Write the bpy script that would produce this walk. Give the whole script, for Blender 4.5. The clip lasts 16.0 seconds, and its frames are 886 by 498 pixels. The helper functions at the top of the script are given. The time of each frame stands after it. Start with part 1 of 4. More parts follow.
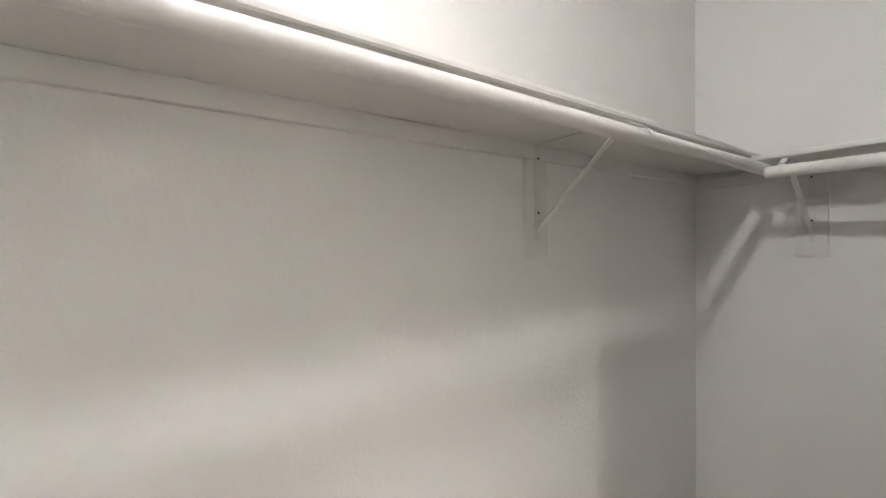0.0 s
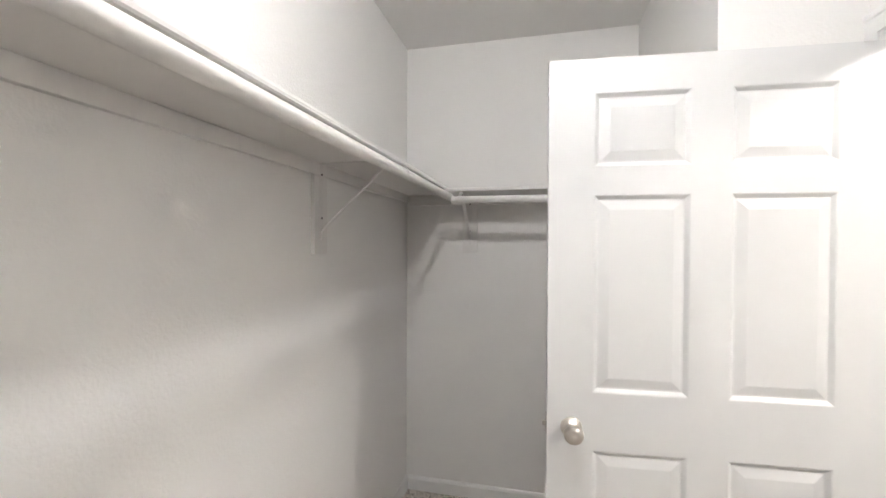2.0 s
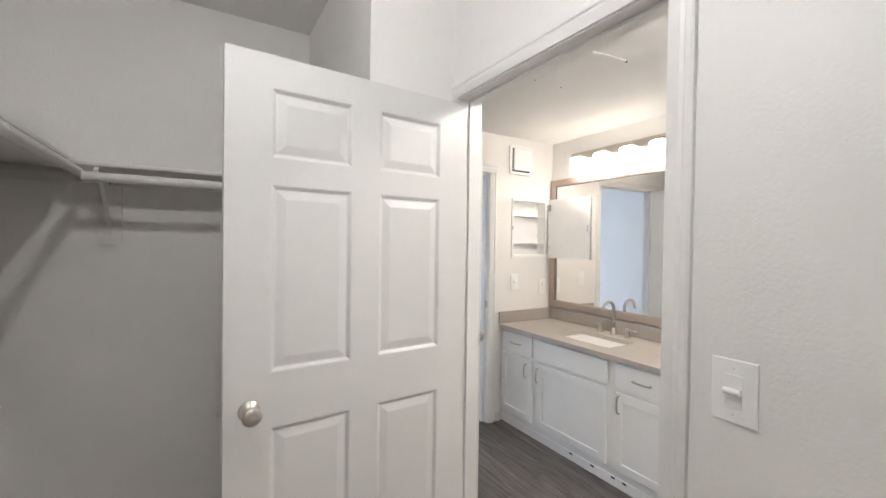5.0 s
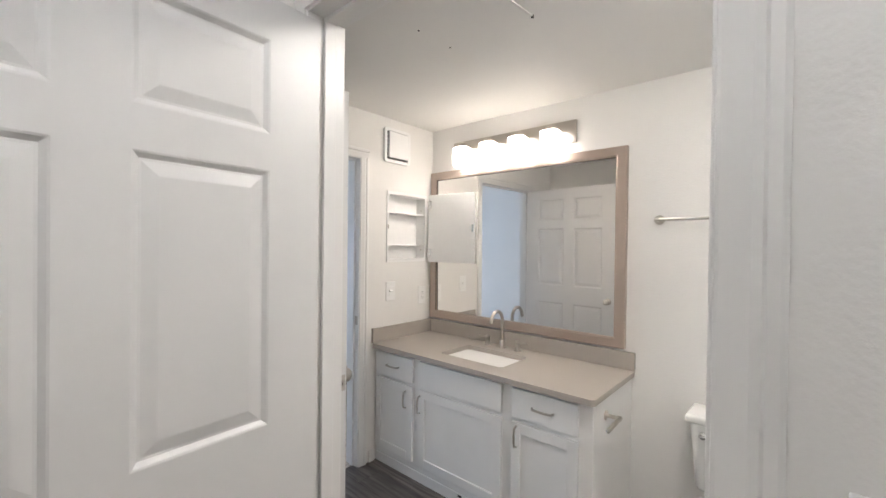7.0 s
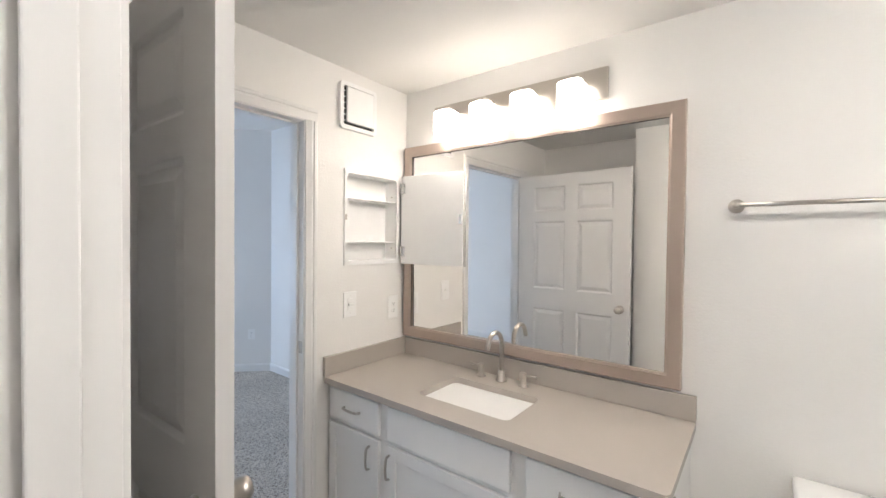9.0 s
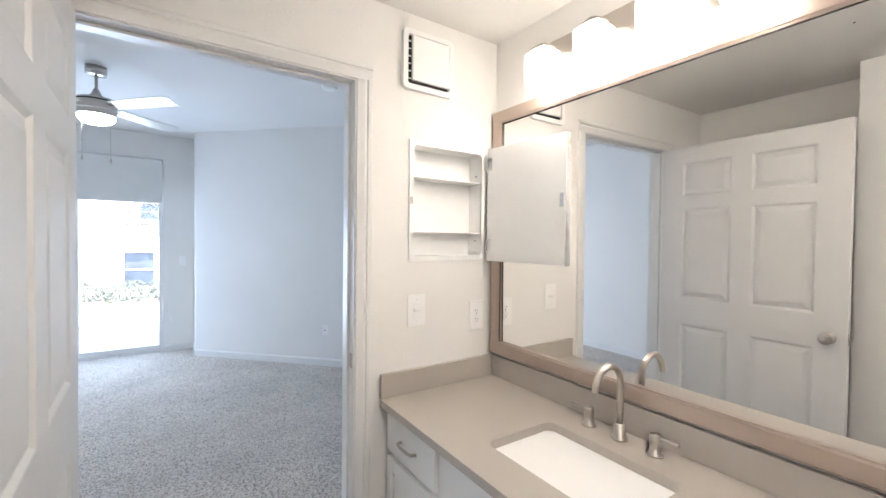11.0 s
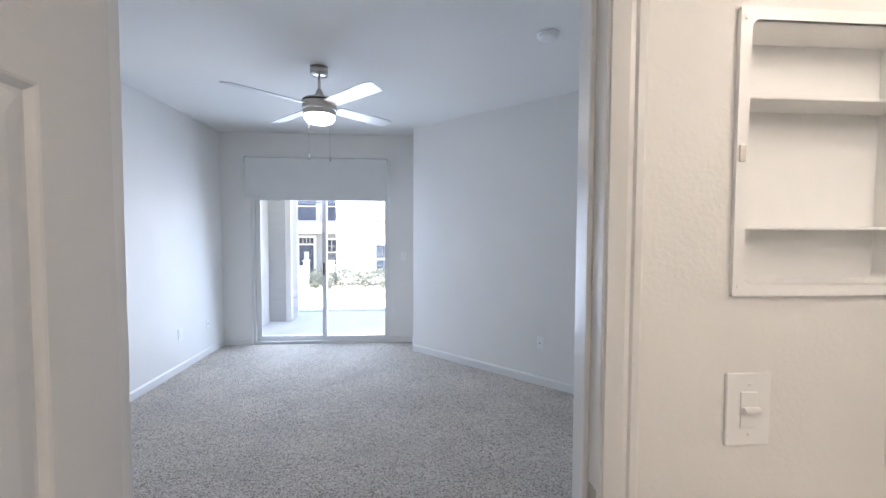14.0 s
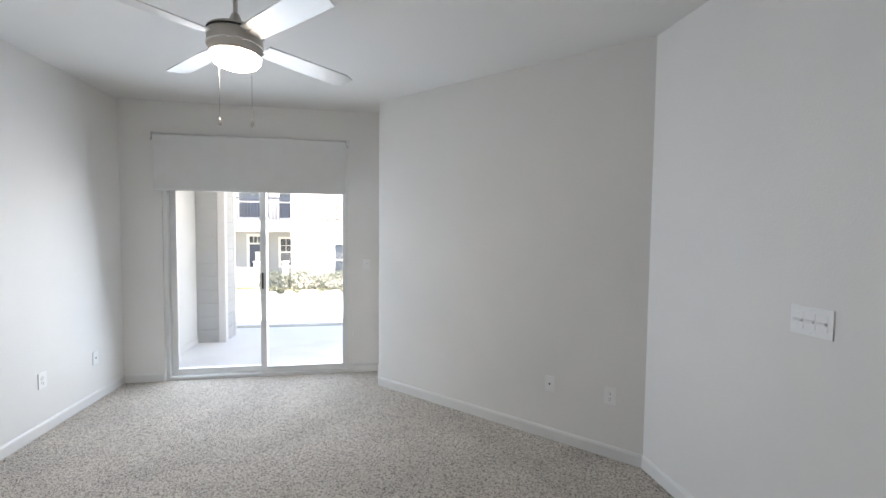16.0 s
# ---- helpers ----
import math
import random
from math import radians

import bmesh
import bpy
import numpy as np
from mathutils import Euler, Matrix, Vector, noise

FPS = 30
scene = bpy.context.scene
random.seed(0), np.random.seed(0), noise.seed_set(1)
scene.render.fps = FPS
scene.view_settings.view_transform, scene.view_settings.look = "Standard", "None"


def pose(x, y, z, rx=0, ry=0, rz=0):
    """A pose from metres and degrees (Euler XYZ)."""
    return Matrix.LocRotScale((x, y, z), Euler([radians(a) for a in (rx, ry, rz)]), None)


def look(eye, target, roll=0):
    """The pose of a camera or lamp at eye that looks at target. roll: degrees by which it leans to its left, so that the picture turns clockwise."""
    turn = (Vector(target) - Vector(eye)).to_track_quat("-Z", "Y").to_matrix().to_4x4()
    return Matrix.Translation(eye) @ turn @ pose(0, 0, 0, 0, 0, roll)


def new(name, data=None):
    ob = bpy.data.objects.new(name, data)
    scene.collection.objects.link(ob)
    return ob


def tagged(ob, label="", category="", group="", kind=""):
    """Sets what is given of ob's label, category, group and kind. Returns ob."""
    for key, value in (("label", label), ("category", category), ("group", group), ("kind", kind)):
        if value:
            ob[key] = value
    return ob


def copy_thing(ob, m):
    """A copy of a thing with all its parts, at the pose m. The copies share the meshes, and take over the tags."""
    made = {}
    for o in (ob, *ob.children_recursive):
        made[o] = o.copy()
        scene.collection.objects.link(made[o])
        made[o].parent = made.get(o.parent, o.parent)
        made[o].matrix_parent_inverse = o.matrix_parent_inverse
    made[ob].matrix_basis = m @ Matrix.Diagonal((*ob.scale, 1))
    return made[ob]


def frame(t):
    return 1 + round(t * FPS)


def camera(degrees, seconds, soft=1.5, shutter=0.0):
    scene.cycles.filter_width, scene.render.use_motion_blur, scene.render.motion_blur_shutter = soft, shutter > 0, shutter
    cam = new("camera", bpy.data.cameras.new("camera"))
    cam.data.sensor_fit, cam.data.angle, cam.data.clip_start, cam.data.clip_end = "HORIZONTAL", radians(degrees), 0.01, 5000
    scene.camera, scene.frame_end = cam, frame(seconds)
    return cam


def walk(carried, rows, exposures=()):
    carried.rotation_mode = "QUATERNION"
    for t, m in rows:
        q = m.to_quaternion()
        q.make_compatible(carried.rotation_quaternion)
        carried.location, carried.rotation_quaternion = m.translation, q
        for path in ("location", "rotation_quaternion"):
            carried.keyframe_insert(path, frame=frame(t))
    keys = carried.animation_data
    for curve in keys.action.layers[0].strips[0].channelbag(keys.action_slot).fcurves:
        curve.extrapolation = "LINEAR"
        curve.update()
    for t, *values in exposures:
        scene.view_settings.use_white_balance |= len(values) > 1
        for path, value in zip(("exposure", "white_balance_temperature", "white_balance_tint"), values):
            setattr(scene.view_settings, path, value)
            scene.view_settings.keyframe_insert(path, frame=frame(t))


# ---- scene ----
cam = camera(94.7, 16.0)
PATH = [
    (0, (0.142, 0.186, 1.556), (-1.489, 1.342, 1.524), -0.7),
    (0.5, (0.118, 0.072, 1.560), (-1.242, 1.537, 1.528), -0.4),
    (1, (0.143, -0.045, 1.563), (-0.917, 1.649, 1.533), -0.1),
    (1.5, (0.118, -0.16, 1.554), (-0.596, 1.707, 1.523), 0.1),
    (2, (0.102, -0.255, 1.553), (-0.354, 1.691, 1.519), 0.2),
    (2.5, (0.082, -0.327, 1.549), (-0.148, 1.659, 1.515), 0.25),
    (3, (0.018, -0.385, 1.55), (0.069, 1.614, 1.517), 0.3),
    (3.5, (-0.02, -0.437, 1.531), (0.317, 1.534, 1.505), 0.4),
    (4, (-0.006, -0.455, 1.516), (0.6, 1.451, 1.493), 0.5),
    (4.5, (0.009, -0.417, 1.515), (0.848, 1.398, 1.487), 0.6),
    (5, (0.069, -0.341, 1.52), (1.095, 1.376, 1.49), 0.8),
    (5.2, (0.116, -0.307, 1.519), (1.184, 1.383, 1.494), 0.8),
    (7.3, (0.512, 0.209, 1.529), (2.090, 1.507, 1.504), 0.7),
    (7.5, (0.562, 0.25, 1.537), (2.158, 1.525, 1.506), 0.7),
    (8, (0.711, 0.400, 1.539), (2.338, 1.625, 1.501), 0.6),
    (8.2, (0.758, 0.462, 1.549), (2.397, 1.664, 1.504), 0.6),
    (10.3, (1.409, 0.822, 1.501), (2.751, 2.305, 1.464), 0.7),
    (10.5, (1.445, 0.842, 1.498), (2.723, 2.379, 1.458), 0.7),
    (11, (1.556, 0.877, 1.492), (2.67, 2.538, 1.448), 0.7),
    (11.5, (1.671, 0.912, 1.503), (2.6, 2.683, 1.451), 0.7),
    (12, (1.734, 0.987, 1.505), (2.477, 2.843, 1.443), 0.7),
    (12.5, (1.773, 1.128, 1.51), (2.351, 3.042, 1.442), 0.7),
    (13, (1.789, 1.298, 1.519), (2.221, 3.249, 1.442), 0.5),
    (13.5, (1.816, 1.497, 1.516), (2.101, 3.475, 1.434), 0.3),
    (14, (1.819, 1.698, 1.518), (1.968, 3.69, 1.43), 0.2),
    (14.5, (1.772, 2.004, 1.543), (1.809, 4.001, 1.447), 0.2),
    (15, (1.744, 2.242, 1.553), (1.746, 4.24, 1.455), 0.3),
    (15.5, (1.747, 2.505, 1.56), (1.801, 4.502, 1.462), 0.3),
    (16, (1.775, 2.773, 1.558), (2.109, 4.742, 1.463), 0.6),
]
EXPOSURES = [(0, 3.27, 6100, 12), (1.5, 3.46, 6000, 12), (3.5, 3.34, 6080, 12), (5, 2.92, 6050, 12), (7.5, 2.64, 6000, 12), (8.2, 2.70, 6000, 12), (10.3, 2.94, 6050, 12),
             (12, 2.80, 6100, 13), (12.6, 2.54, 6150, 14), (13.5, 2.44, 6250, 14), (14.5, 2.42, 6650, 16), (15, 2.38, 7250, 15), (16, 2.34, 7350, 14)]
walk(cam, [(t, look(eye, target, roll)) for t, eye, target, roll in PATH], EXPOSURES)

# ---- world, sun, an added window fill and the place's lights ----
world = bpy.data.worlds.new("sky")
scene.world = world
world.use_nodes = True
wn = world.node_tree
sky = wn.nodes.new("ShaderNodeTexSky")
sky.sky_type = 'NISHITA'
sky.sun_disc = False
sky.sun_elevation, sky.sun_rotation = radians(62), radians(160)
wn.links.new(sky.outputs[0], wn.nodes["Background"].inputs[0])
wn.nodes["Background"].inputs[1].default_value = 0.15

sun_data = bpy.data.lights.new("sun", 'SUN')
sun_data.energy, sun_data.angle, sun_data.color = 5.0, radians(0.5), (1.0, 0.96, 0.91)
sun = new("sun", sun_data)
sun.matrix_basis = look((0, 0, 30), (0.34 * 20, 0.94 * 20, 30 - 37.6))

# added area lamp outside the sliding door, stands in for sky light
window_fill_data = bpy.data.lights.new("window_sky_fill", 'AREA')
window_fill_data.shape, window_fill_data.size, window_fill_data.size_y = 'RECTANGLE', 1.68, 1.86
window_fill_data.energy, window_fill_data.color = 12.5, (0.60, 0.77, 1.0)
window_fill = new("window_sky_fill", window_fill_data)
window_fill.matrix_basis = look((0.61, 7.47, 1.0), (1.5, 5.0, 0.6))

SHADE_GLOW, CLOSET_GLOW, BATH_GLOW, FAN_GLOW = 1.4, 40.0, 18.5, 4.5
BULB_GLOW = 8.5


# ---- materials ----
def material(name, color, rough=0.5, metal=0.0, bump=0.0, scale=200.0, vary=0.0, vary_scale=3.0, distance=0.001, coat=0.0, random_tint=0.0):
    """A surface with fine relief and a broad variation of its colour, in object metres."""
    m = bpy.data.materials.new(name)
    m.use_nodes = True
    n, l = m.node_tree.nodes, m.node_tree.links
    b = n["Principled BSDF"]
    b.inputs["Roughness"].default_value = rough
    b.inputs["Metallic"].default_value = metal
    b.inputs["Coat Weight"].default_value = coat
    b.inputs["Base Color"].default_value = (*color, 1)
    geo = n.new("ShaderNodeNewGeometry")
    if vary > 0:
        big = n.new("ShaderNodeTexNoise")
        big.inputs["Scale"].default_value, big.inputs["Detail"].default_value = vary_scale, 6
        l.new(geo.outputs["Position"], big.inputs["Vector"])
        ramp = n.new("ShaderNodeMapRange")
        ramp.inputs[1].default_value, ramp.inputs[2].default_value = 0.3, 0.7
        ramp.inputs[3].default_value, ramp.inputs[4].default_value = 1 - vary, 1 + vary
        l.new(big.outputs["Fac"], ramp.inputs[0])
        mix = n.new("ShaderNodeVectorMath")
        mix.operation = 'SCALE'
        mix.inputs[0].default_value = color
        l.new(ramp.outputs[0], mix.inputs["Scale"])
        l.new(mix.outputs[0], b.inputs["Base Color"])
        rr = n.new("ShaderNodeMapRange")
        rr.inputs[1].default_value, rr.inputs[2].default_value = 0.3, 0.7
        rr.inputs[3].default_value, rr.inputs[4].default_value = max(0.02, rough - min(0.06, 2 * vary)), min(1.0, rough + min(0.06, 2 * vary))
        l.new(big.outputs["Fac"], rr.inputs[0])
        l.new(rr.outputs[0], b.inputs["Roughness"])
    if bump > 0:
        fine = n.new("ShaderNodeTexNoise")
        fine.inputs["Scale"].default_value, fine.inputs["Detail"].default_value = scale, 4
        l.new(geo.outputs["Position"], fine.inputs["Vector"])
        bp = n.new("ShaderNodeBump")
        bp.inputs["Strength"].default_value, bp.inputs["Distance"].default_value = bump, distance
        l.new(fine.outputs["Fac"], bp.inputs["Height"])
        l.new(bp.outputs[0], b.inputs["Normal"])
    return m


def emitter(name, color, strength):
    m = bpy.data.materials.new(name)
    m.use_nodes = True
    b = m.node_tree.nodes["Principled BSDF"]
    b.inputs["Base Color"].default_value = (0.9, 0.9, 0.88, 1)
    b.inputs["Roughness"].default_value = 0.35
    b.inputs["Emission Color"].default_value = (*color, 1)
    b.inputs["Emission Strength"].default_value = strength
    return m


def carpet_material():
    """Cut pile in flecked beige and brown yarn."""
    m = bpy.data.materials.new("carpet_pile")
    m.use_nodes = True
    n, l = m.node_tree.nodes, m.node_tree.links
    b = n["Principled BSDF"]
    b.inputs["Roughness"].default_value = 0.95
    b.inputs["Sheen Weight"].default_value = 0.25
    geo = n.new("ShaderNodeNewGeometry")
    tuft = n.new("ShaderNodeTexVoronoi")
    tuft.inputs["Scale"].default_value = 150
    tuft.inputs["Randomness"].default_value = 1.0
    wob = n.new("ShaderNodeTexNoise")
    wob.inputs["Scale"].default_value, wob.inputs["Detail"].default_value = 60, 3
    add = n.new("ShaderNodeMixRGB")
    add.blend_type = 'ADD'
    add.inputs[0].default_value = 0.012
    l.new(geo.outputs["Position"], wob.inputs["Vector"])
    l.new(geo.outputs["Position"], add.inputs[1])
    l.new(wob.outputs["Color"], add.inputs[2])
    l.new(add.outputs[0], tuft.inputs["Vector"])
    sep = n.new("ShaderNodeSeparateColor")
    l.new(tuft.outputs["Color"], sep.inputs[0])
    ramp = n.new("ShaderNodeValToRGB")
    e = ramp.color_ramp.elements
    e[0].position, e[0].color = 0.0, (0.15, 0.112, 0.085, 1)
    e[1].position, e[1].color = 1.0, (0.78, 0.72, 0.65, 1)
    for at, c in ((0.18, (0.29, 0.235, 0.19, 1)), (0.36, (0.56, 0.495, 0.42, 1)), (0.8, (0.68, 0.61, 0.53, 1))):
        k = e.new(at)
        k.color = c
    l.new(sep.outputs[0], ramp.inputs[0])
    big = n.new("ShaderNodeTexNoise")
    big.inputs["Scale"].default_value, big.inputs["Detail"].default_value = 2.2, 5
    l.new(geo.outputs["Position"], big.inputs["Vector"])
    mr = n.new("ShaderNodeMapRange")
    mr.inputs[1].default_value, mr.inputs[2].default_value, mr.inputs[3].default_value, mr.inputs[4].default_value = 0.3, 0.7, 0.86, 1.1
    l.new(big.outputs["Fac"], mr.inputs[0])
    sc = n.new("ShaderNodeVectorMath")
    sc.operation = 'SCALE'
    l.new(ramp.outputs[0], sc.inputs[0])
    l.new(mr.outputs[0], sc.inputs["Scale"])
    l.new(sc.outputs[0], b.inputs["Base Color"])
    bp = n.new("ShaderNodeBump")
    bp.inputs["Strength"].default_value, bp.inputs["Distance"].default_value = 0.9, 0.006
    hs = n.new("ShaderNodeMath")
    hs.operation = 'ADD'
    l.new(tuft.outputs["Distance"], hs.inputs[0])
    l.new(wob.outputs["Fac"], hs.inputs[1])
    l.new(hs.outputs[0], bp.inputs["Height"])
    l.new(bp.outputs[0], b.inputs["Normal"])
    return m


def plank_material():
    """Grey-brown vinyl planks, each of its own tone, with long grain."""
    m = bpy.data.materials.new("vinyl_plank")
    m.use_nodes = True
    n, l = m.node_tree.nodes, m.node_tree.links
    b = n["Principled BSDF"]
    b.inputs["Roughness"].default_value = 0.42
    geo = n.new("ShaderNodeNewGeometry")
    info = n.new("ShaderNodeObjectInfo")
    mp = n.new("ShaderNodeMapping")
    mp.inputs["Scale"].default_value = (14, 1.2, 1)
    l.new(geo.outputs["Position"], mp.inputs[0])
    grain = n.new("ShaderNodeTexNoise")
    grain.noise_dimensions = '4D'
    grain.inputs["Scale"].default_value, grain.inputs["Detail"].default_value, grain.inputs["Distortion"].default_value = 3.5, 8, 0.6
    l.new(mp.outputs[0], grain.inputs["Vector"])
    w = n.new("ShaderNodeMath")
    w.operation = 'MULTIPLY'
    w.inputs[1].default_value = 40
    l.new(info.outputs["Random"], w.inputs[0])
    l.new(w.outputs[0], grain.inputs["W"])
    ramp = n.new("ShaderNodeValToRGB")
    ramp.color_ramp.elements[0].position, ramp.color_ramp.elements[0].color = 0.3, (0.060, 0.050, 0.044, 1)
    ramp.color_ramp.elements[1].position, ramp.color_ramp.elements[1].color = 0.72, (0.215, 0.19, 0.17, 1)
    l.new(grain.outputs["Fac"], ramp.inputs[0])
    mr = n.new("ShaderNodeMapRange")
    mr.inputs[3].default_value, mr.inputs[4].default_value = 0.72, 1.25
    l.new(info.outputs["Random"], mr.inputs[0])
    sc = n.new("ShaderNodeVectorMath")
    sc.operation = 'SCALE'
    l.new(ramp.outputs[0], sc.inputs[0])
    l.new(mr.outputs[0], sc.inputs["Scale"])
    l.new(sc.outputs[0], b.inputs["Base Color"])
    bp = n.new("ShaderNodeBump")
    bp.inputs["Strength"].default_value, bp.inputs["Distance"].default_value = 0.25, 0.0006
    l.new(grain.outputs["Fac"], bp.inputs["Height"])
    l.new(bp.outputs[0], b.inputs["Normal"])
    return m


def glass_material():
    m = bpy.data.materials.new("clear_glass")
    m.use_nodes = True
    n, l = m.node_tree.nodes, m.node_tree.links
    n.remove(n["Principled BSDF"])
    clear = n.new("ShaderNodeBsdfTransparent")
    clear.inputs[0].default_value = (0.965, 0.97, 0.975, 1)
    gloss = n.new("ShaderNodeBsdfGlossy")
    gloss.inputs["Roughness"].default_value = 0.02
    fres = n.new("ShaderNodeFresnel")
    fres.inputs[0].default_value = 1.35
    mix = n.new("ShaderNodeMixShader")
    l.new(fres.outputs[0], mix.inputs[0])
    l.new(clear.outputs[0], mix.inputs[1])
    l.new(gloss.outputs[0], mix.inputs[2])
    l.new(mix.outputs[0], n["Material Output"].inputs[0])
    return m


WALL = material("wall_paint", (0.83, 0.815, 0.787), 0.60, bump=0.45, scale=105, vary=0.02, vary_scale=1.7, distance=0.0022)
CEIL = material("ceiling_paint", (0.80, 0.785, 0.755), 0.8, bump=0.4, scale=120, vary=0.02, vary_scale=1.3, distance=0.0015)
TRIM = material("trim_paint", (0.80, 0.79, 0.77), 0.33, bump=0.06, scale=40, vary=0.015, vary_scale=5, distance=0.001)
DOOR = material("door_paint", (0.72, 0.712, 0.70), 0.36, bump=0.08, scale=300, vary=0.01, vary_scale=4, distance=0.0006)
SHELF = material("shelf_paint", (0.77, 0.75, 0.72), 0.48, bump=0.10, scale=80, vary=0.03, vary_scale=6)
CARPET = carpet_material()
PLANK = plank_material()
GLASS = glass_material()
NICKEL = material("brushed_nickel", (0.53, 0.495, 0.45), 0.31, 1.0, vary=0.01, vary_scale=12)
CHROME = material("polished_chrome", (0.75, 0.75, 0.74), 0.10, 1.0, vary=0.03, vary_scale=20)
BRONZE = material("champagne_frame_foil", (0.47, 0.385, 0.325), 0.36, 0.5, vary=0.02, vary_scale=2.5)
MIRROR = material("mirror_silver", (0.94, 0.93, 0.91), 0.012, 1.0)
QUARTZ = material("taupe_quartz", (0.44, 0.40, 0.355), 0.35, vary=0.012, vary_scale=2.5)
PORCELAIN = material("white_porcelain", (0.80, 0.80, 0.78), 0.08, vary=0.01, vary_scale=6, coat=0.5)
CABINET = material("cabinet_paint", (0.85, 0.842, 0.82), 0.35, bump=0.06, scale=200, vary=0.015, vary_scale=5)
PLASTIC = material("white_plastic", (0.90, 0.895, 0.88), 0.32, vary=0.01, vary_scale=20)
DARK = material("dark_gap", (0.03, 0.028, 0.026), 0.7, vary=0.2, vary_scale=40)
STEEL = material("shelf_enamel", (0.74, 0.72, 0.69), 0.35, bump=0.05, scale=120, vary=0.04, vary_scale=30)
VINYL = material("white_vinyl", (0.80, 0.80, 0.79), 0.38, vary=0.02, vary_scale=8)
FABRIC = material("blind_fabric", (0.74, 0.74, 0.72), 0.8, bump=0.25, scale=900, vary=0.02, vary_scale=6)
BLADE = material("fan_blade_silver", (0.66, 0.65, 0.63), 0.38, 0.35, bump=0.04, scale=60, vary=0.03, vary_scale=8)
CONCRETE = material("patio_concrete", (0.75, 0.74, 0.72), 0.85, bump=0.5, scale=60, vary=0.08, vary_scale=2.5, distance=0.003)
STUCCO = material("pale_stucco", (0.68, 0.66, 0.63), 0.9, bump=0.5, scale=50, vary=0.06, vary_scale=1.2, distance=0.004)
SIDING = material("grey_siding", (0.42, 0.415, 0.40), 0.7, bump=0.2, scale=30, vary=0.07, vary_scale=3)
GRASS = material("lawn", (0.25, 0.25, 0.16), 0.9, bump=0.9, scale=40, vary=0.35, vary_scale=6, distance=0.03)
LEAF = material("hedge_leaf", (0.115, 0.13, 0.105), 0.6, vary=0.4, vary_scale=15)
BARK = material("tree_bark", (0.16, 0.13, 0.10), 0.9, bump=0.8, scale=40, vary=0.25, vary_scale=6, distance=0.01)
PORCH = material("porch_siding", (0.38, 0.39, 0.42), 0.7, bump=0.3, scale=8, vary=0.06, vary_scale=2, distance=0.01)
STONE = material("white_garden_stone", (0.70, 0.69, 0.66), 0.85, bump=0.6, scale=25, vary=0.12, vary_scale=6, distance=0.01)
NAVY = material("navy_door_paint", (0.05, 0.065, 0.11), 0.45, vary=0.08, vary_scale=5)
SHADED = material("dark_window_glass", (0.07, 0.085, 0.11), 0.08, vary=0.3, vary_scale=1.5)
ROOF = material("roof_shingle", (0.16, 0.14, 0.125), 0.9, bump=0.7, scale=18, vary=0.2, vary_scale=4, distance=0.02)
SHADE_LIT = emitter("lit_opal_glass", (1.0, 0.885, 0.74), SHADE_GLOW)
BULB_LIT = emitter("lit_bulb_face", (1.0, 0.885, 0.74), BULB_GLOW)
CLOSET_LIT = emitter("lit_closet_dome", (1.0, 0.955, 0.90), CLOSET_GLOW)
BATH_LIT = emitter("lit_bath_dome", (1.0, 0.91, 0.79), BATH_GLOW)
FAN_LIT = emitter("lit_fan_bowl", (1.0, 0.97, 0.93), FAN_GLOW)


# ---- builders ----
def thing(name, m, label, category, group="", kind=""):
    ob = new(name)
    ob.empty_display_size = 0.1
    ob.matrix_basis = m
    return tagged(ob, label, category, group, kind)


def part(name, bm, mat, parent=None, label="", smooth=False):
    me = bpy.data.meshes.new(name)
    if smooth:
        for f in bm.faces:
            f.smooth = True
    bm.normal_update()
    bm.to_mesh(me)
    bm.free()
    me.materials.append(mat)
    ob = new(name, me)
    ob.parent = parent
    if label:
        ob["label"] = label
    return ob


def add_box(bm, lo, hi, bevel=0.0, seg=2):
    lo, hi = Vector(lo), Vector(hi)
    made = bmesh.ops.create_cube(bm, size=1.0, matrix=Matrix.Translation((lo + hi) / 2) @ Matrix.Diagonal((*(hi - lo), 1)))
    if bevel > 0:
        edges = list({e for v in made["verts"] for e in v.link_edges})
        bmesh.ops.bevel(bm, geom=edges, offset=bevel, segments=seg, affect='EDGES', profile=0.5)
    return bm


def box(lo, hi, bevel=0.0, seg=2):
    return add_box(bmesh.new(), lo, hi, bevel, seg)


def add_cyl(bm, p, q, r, r2=None, n=20, caps=True):
    p, q = Vector(p), Vector(q)
    d = q - p
    m = Matrix.Translation((p + q) / 2) @ d.to_track_quat('Z', 'Y').to_matrix().to_4x4()
    bmesh.ops.create_cone(bm, cap_ends=caps, segments=n, radius1=r, radius2=r if r2 is None else r2, depth=d.length, matrix=m)
    return bm


def cyl(p, q, r, r2=None, n=20):
    return add_cyl(bmesh.new(), p, q, r, r2, n)


def lathe(profile, n=28, axis='Z'):
    """A turned body from (radius, height) pairs."""
    bm = bmesh.new()
    rings = []
    for r, z in profile:
        ring = []
        for k in range(n):
            a = 2 * math.pi * k / n
            x, y = r * math.cos(a), r * math.sin(a)
            ring.append(bm.verts.new((x, y, z) if axis == 'Z' else (z, x, y) if axis == 'X' else (x, z, y)))
        rings.append(ring)
    for a, b in zip(rings, rings[1:]):
        for k in range(n):
            bm.faces.new((a[k], a[(k + 1) % n], b[(k + 1) % n], b[k]))
    bm.faces.new(rings[0])
    bm.faces.new(rings[-1])
    bmesh.ops.recalc_face_normals(bm, faces=bm.faces)
    return bm


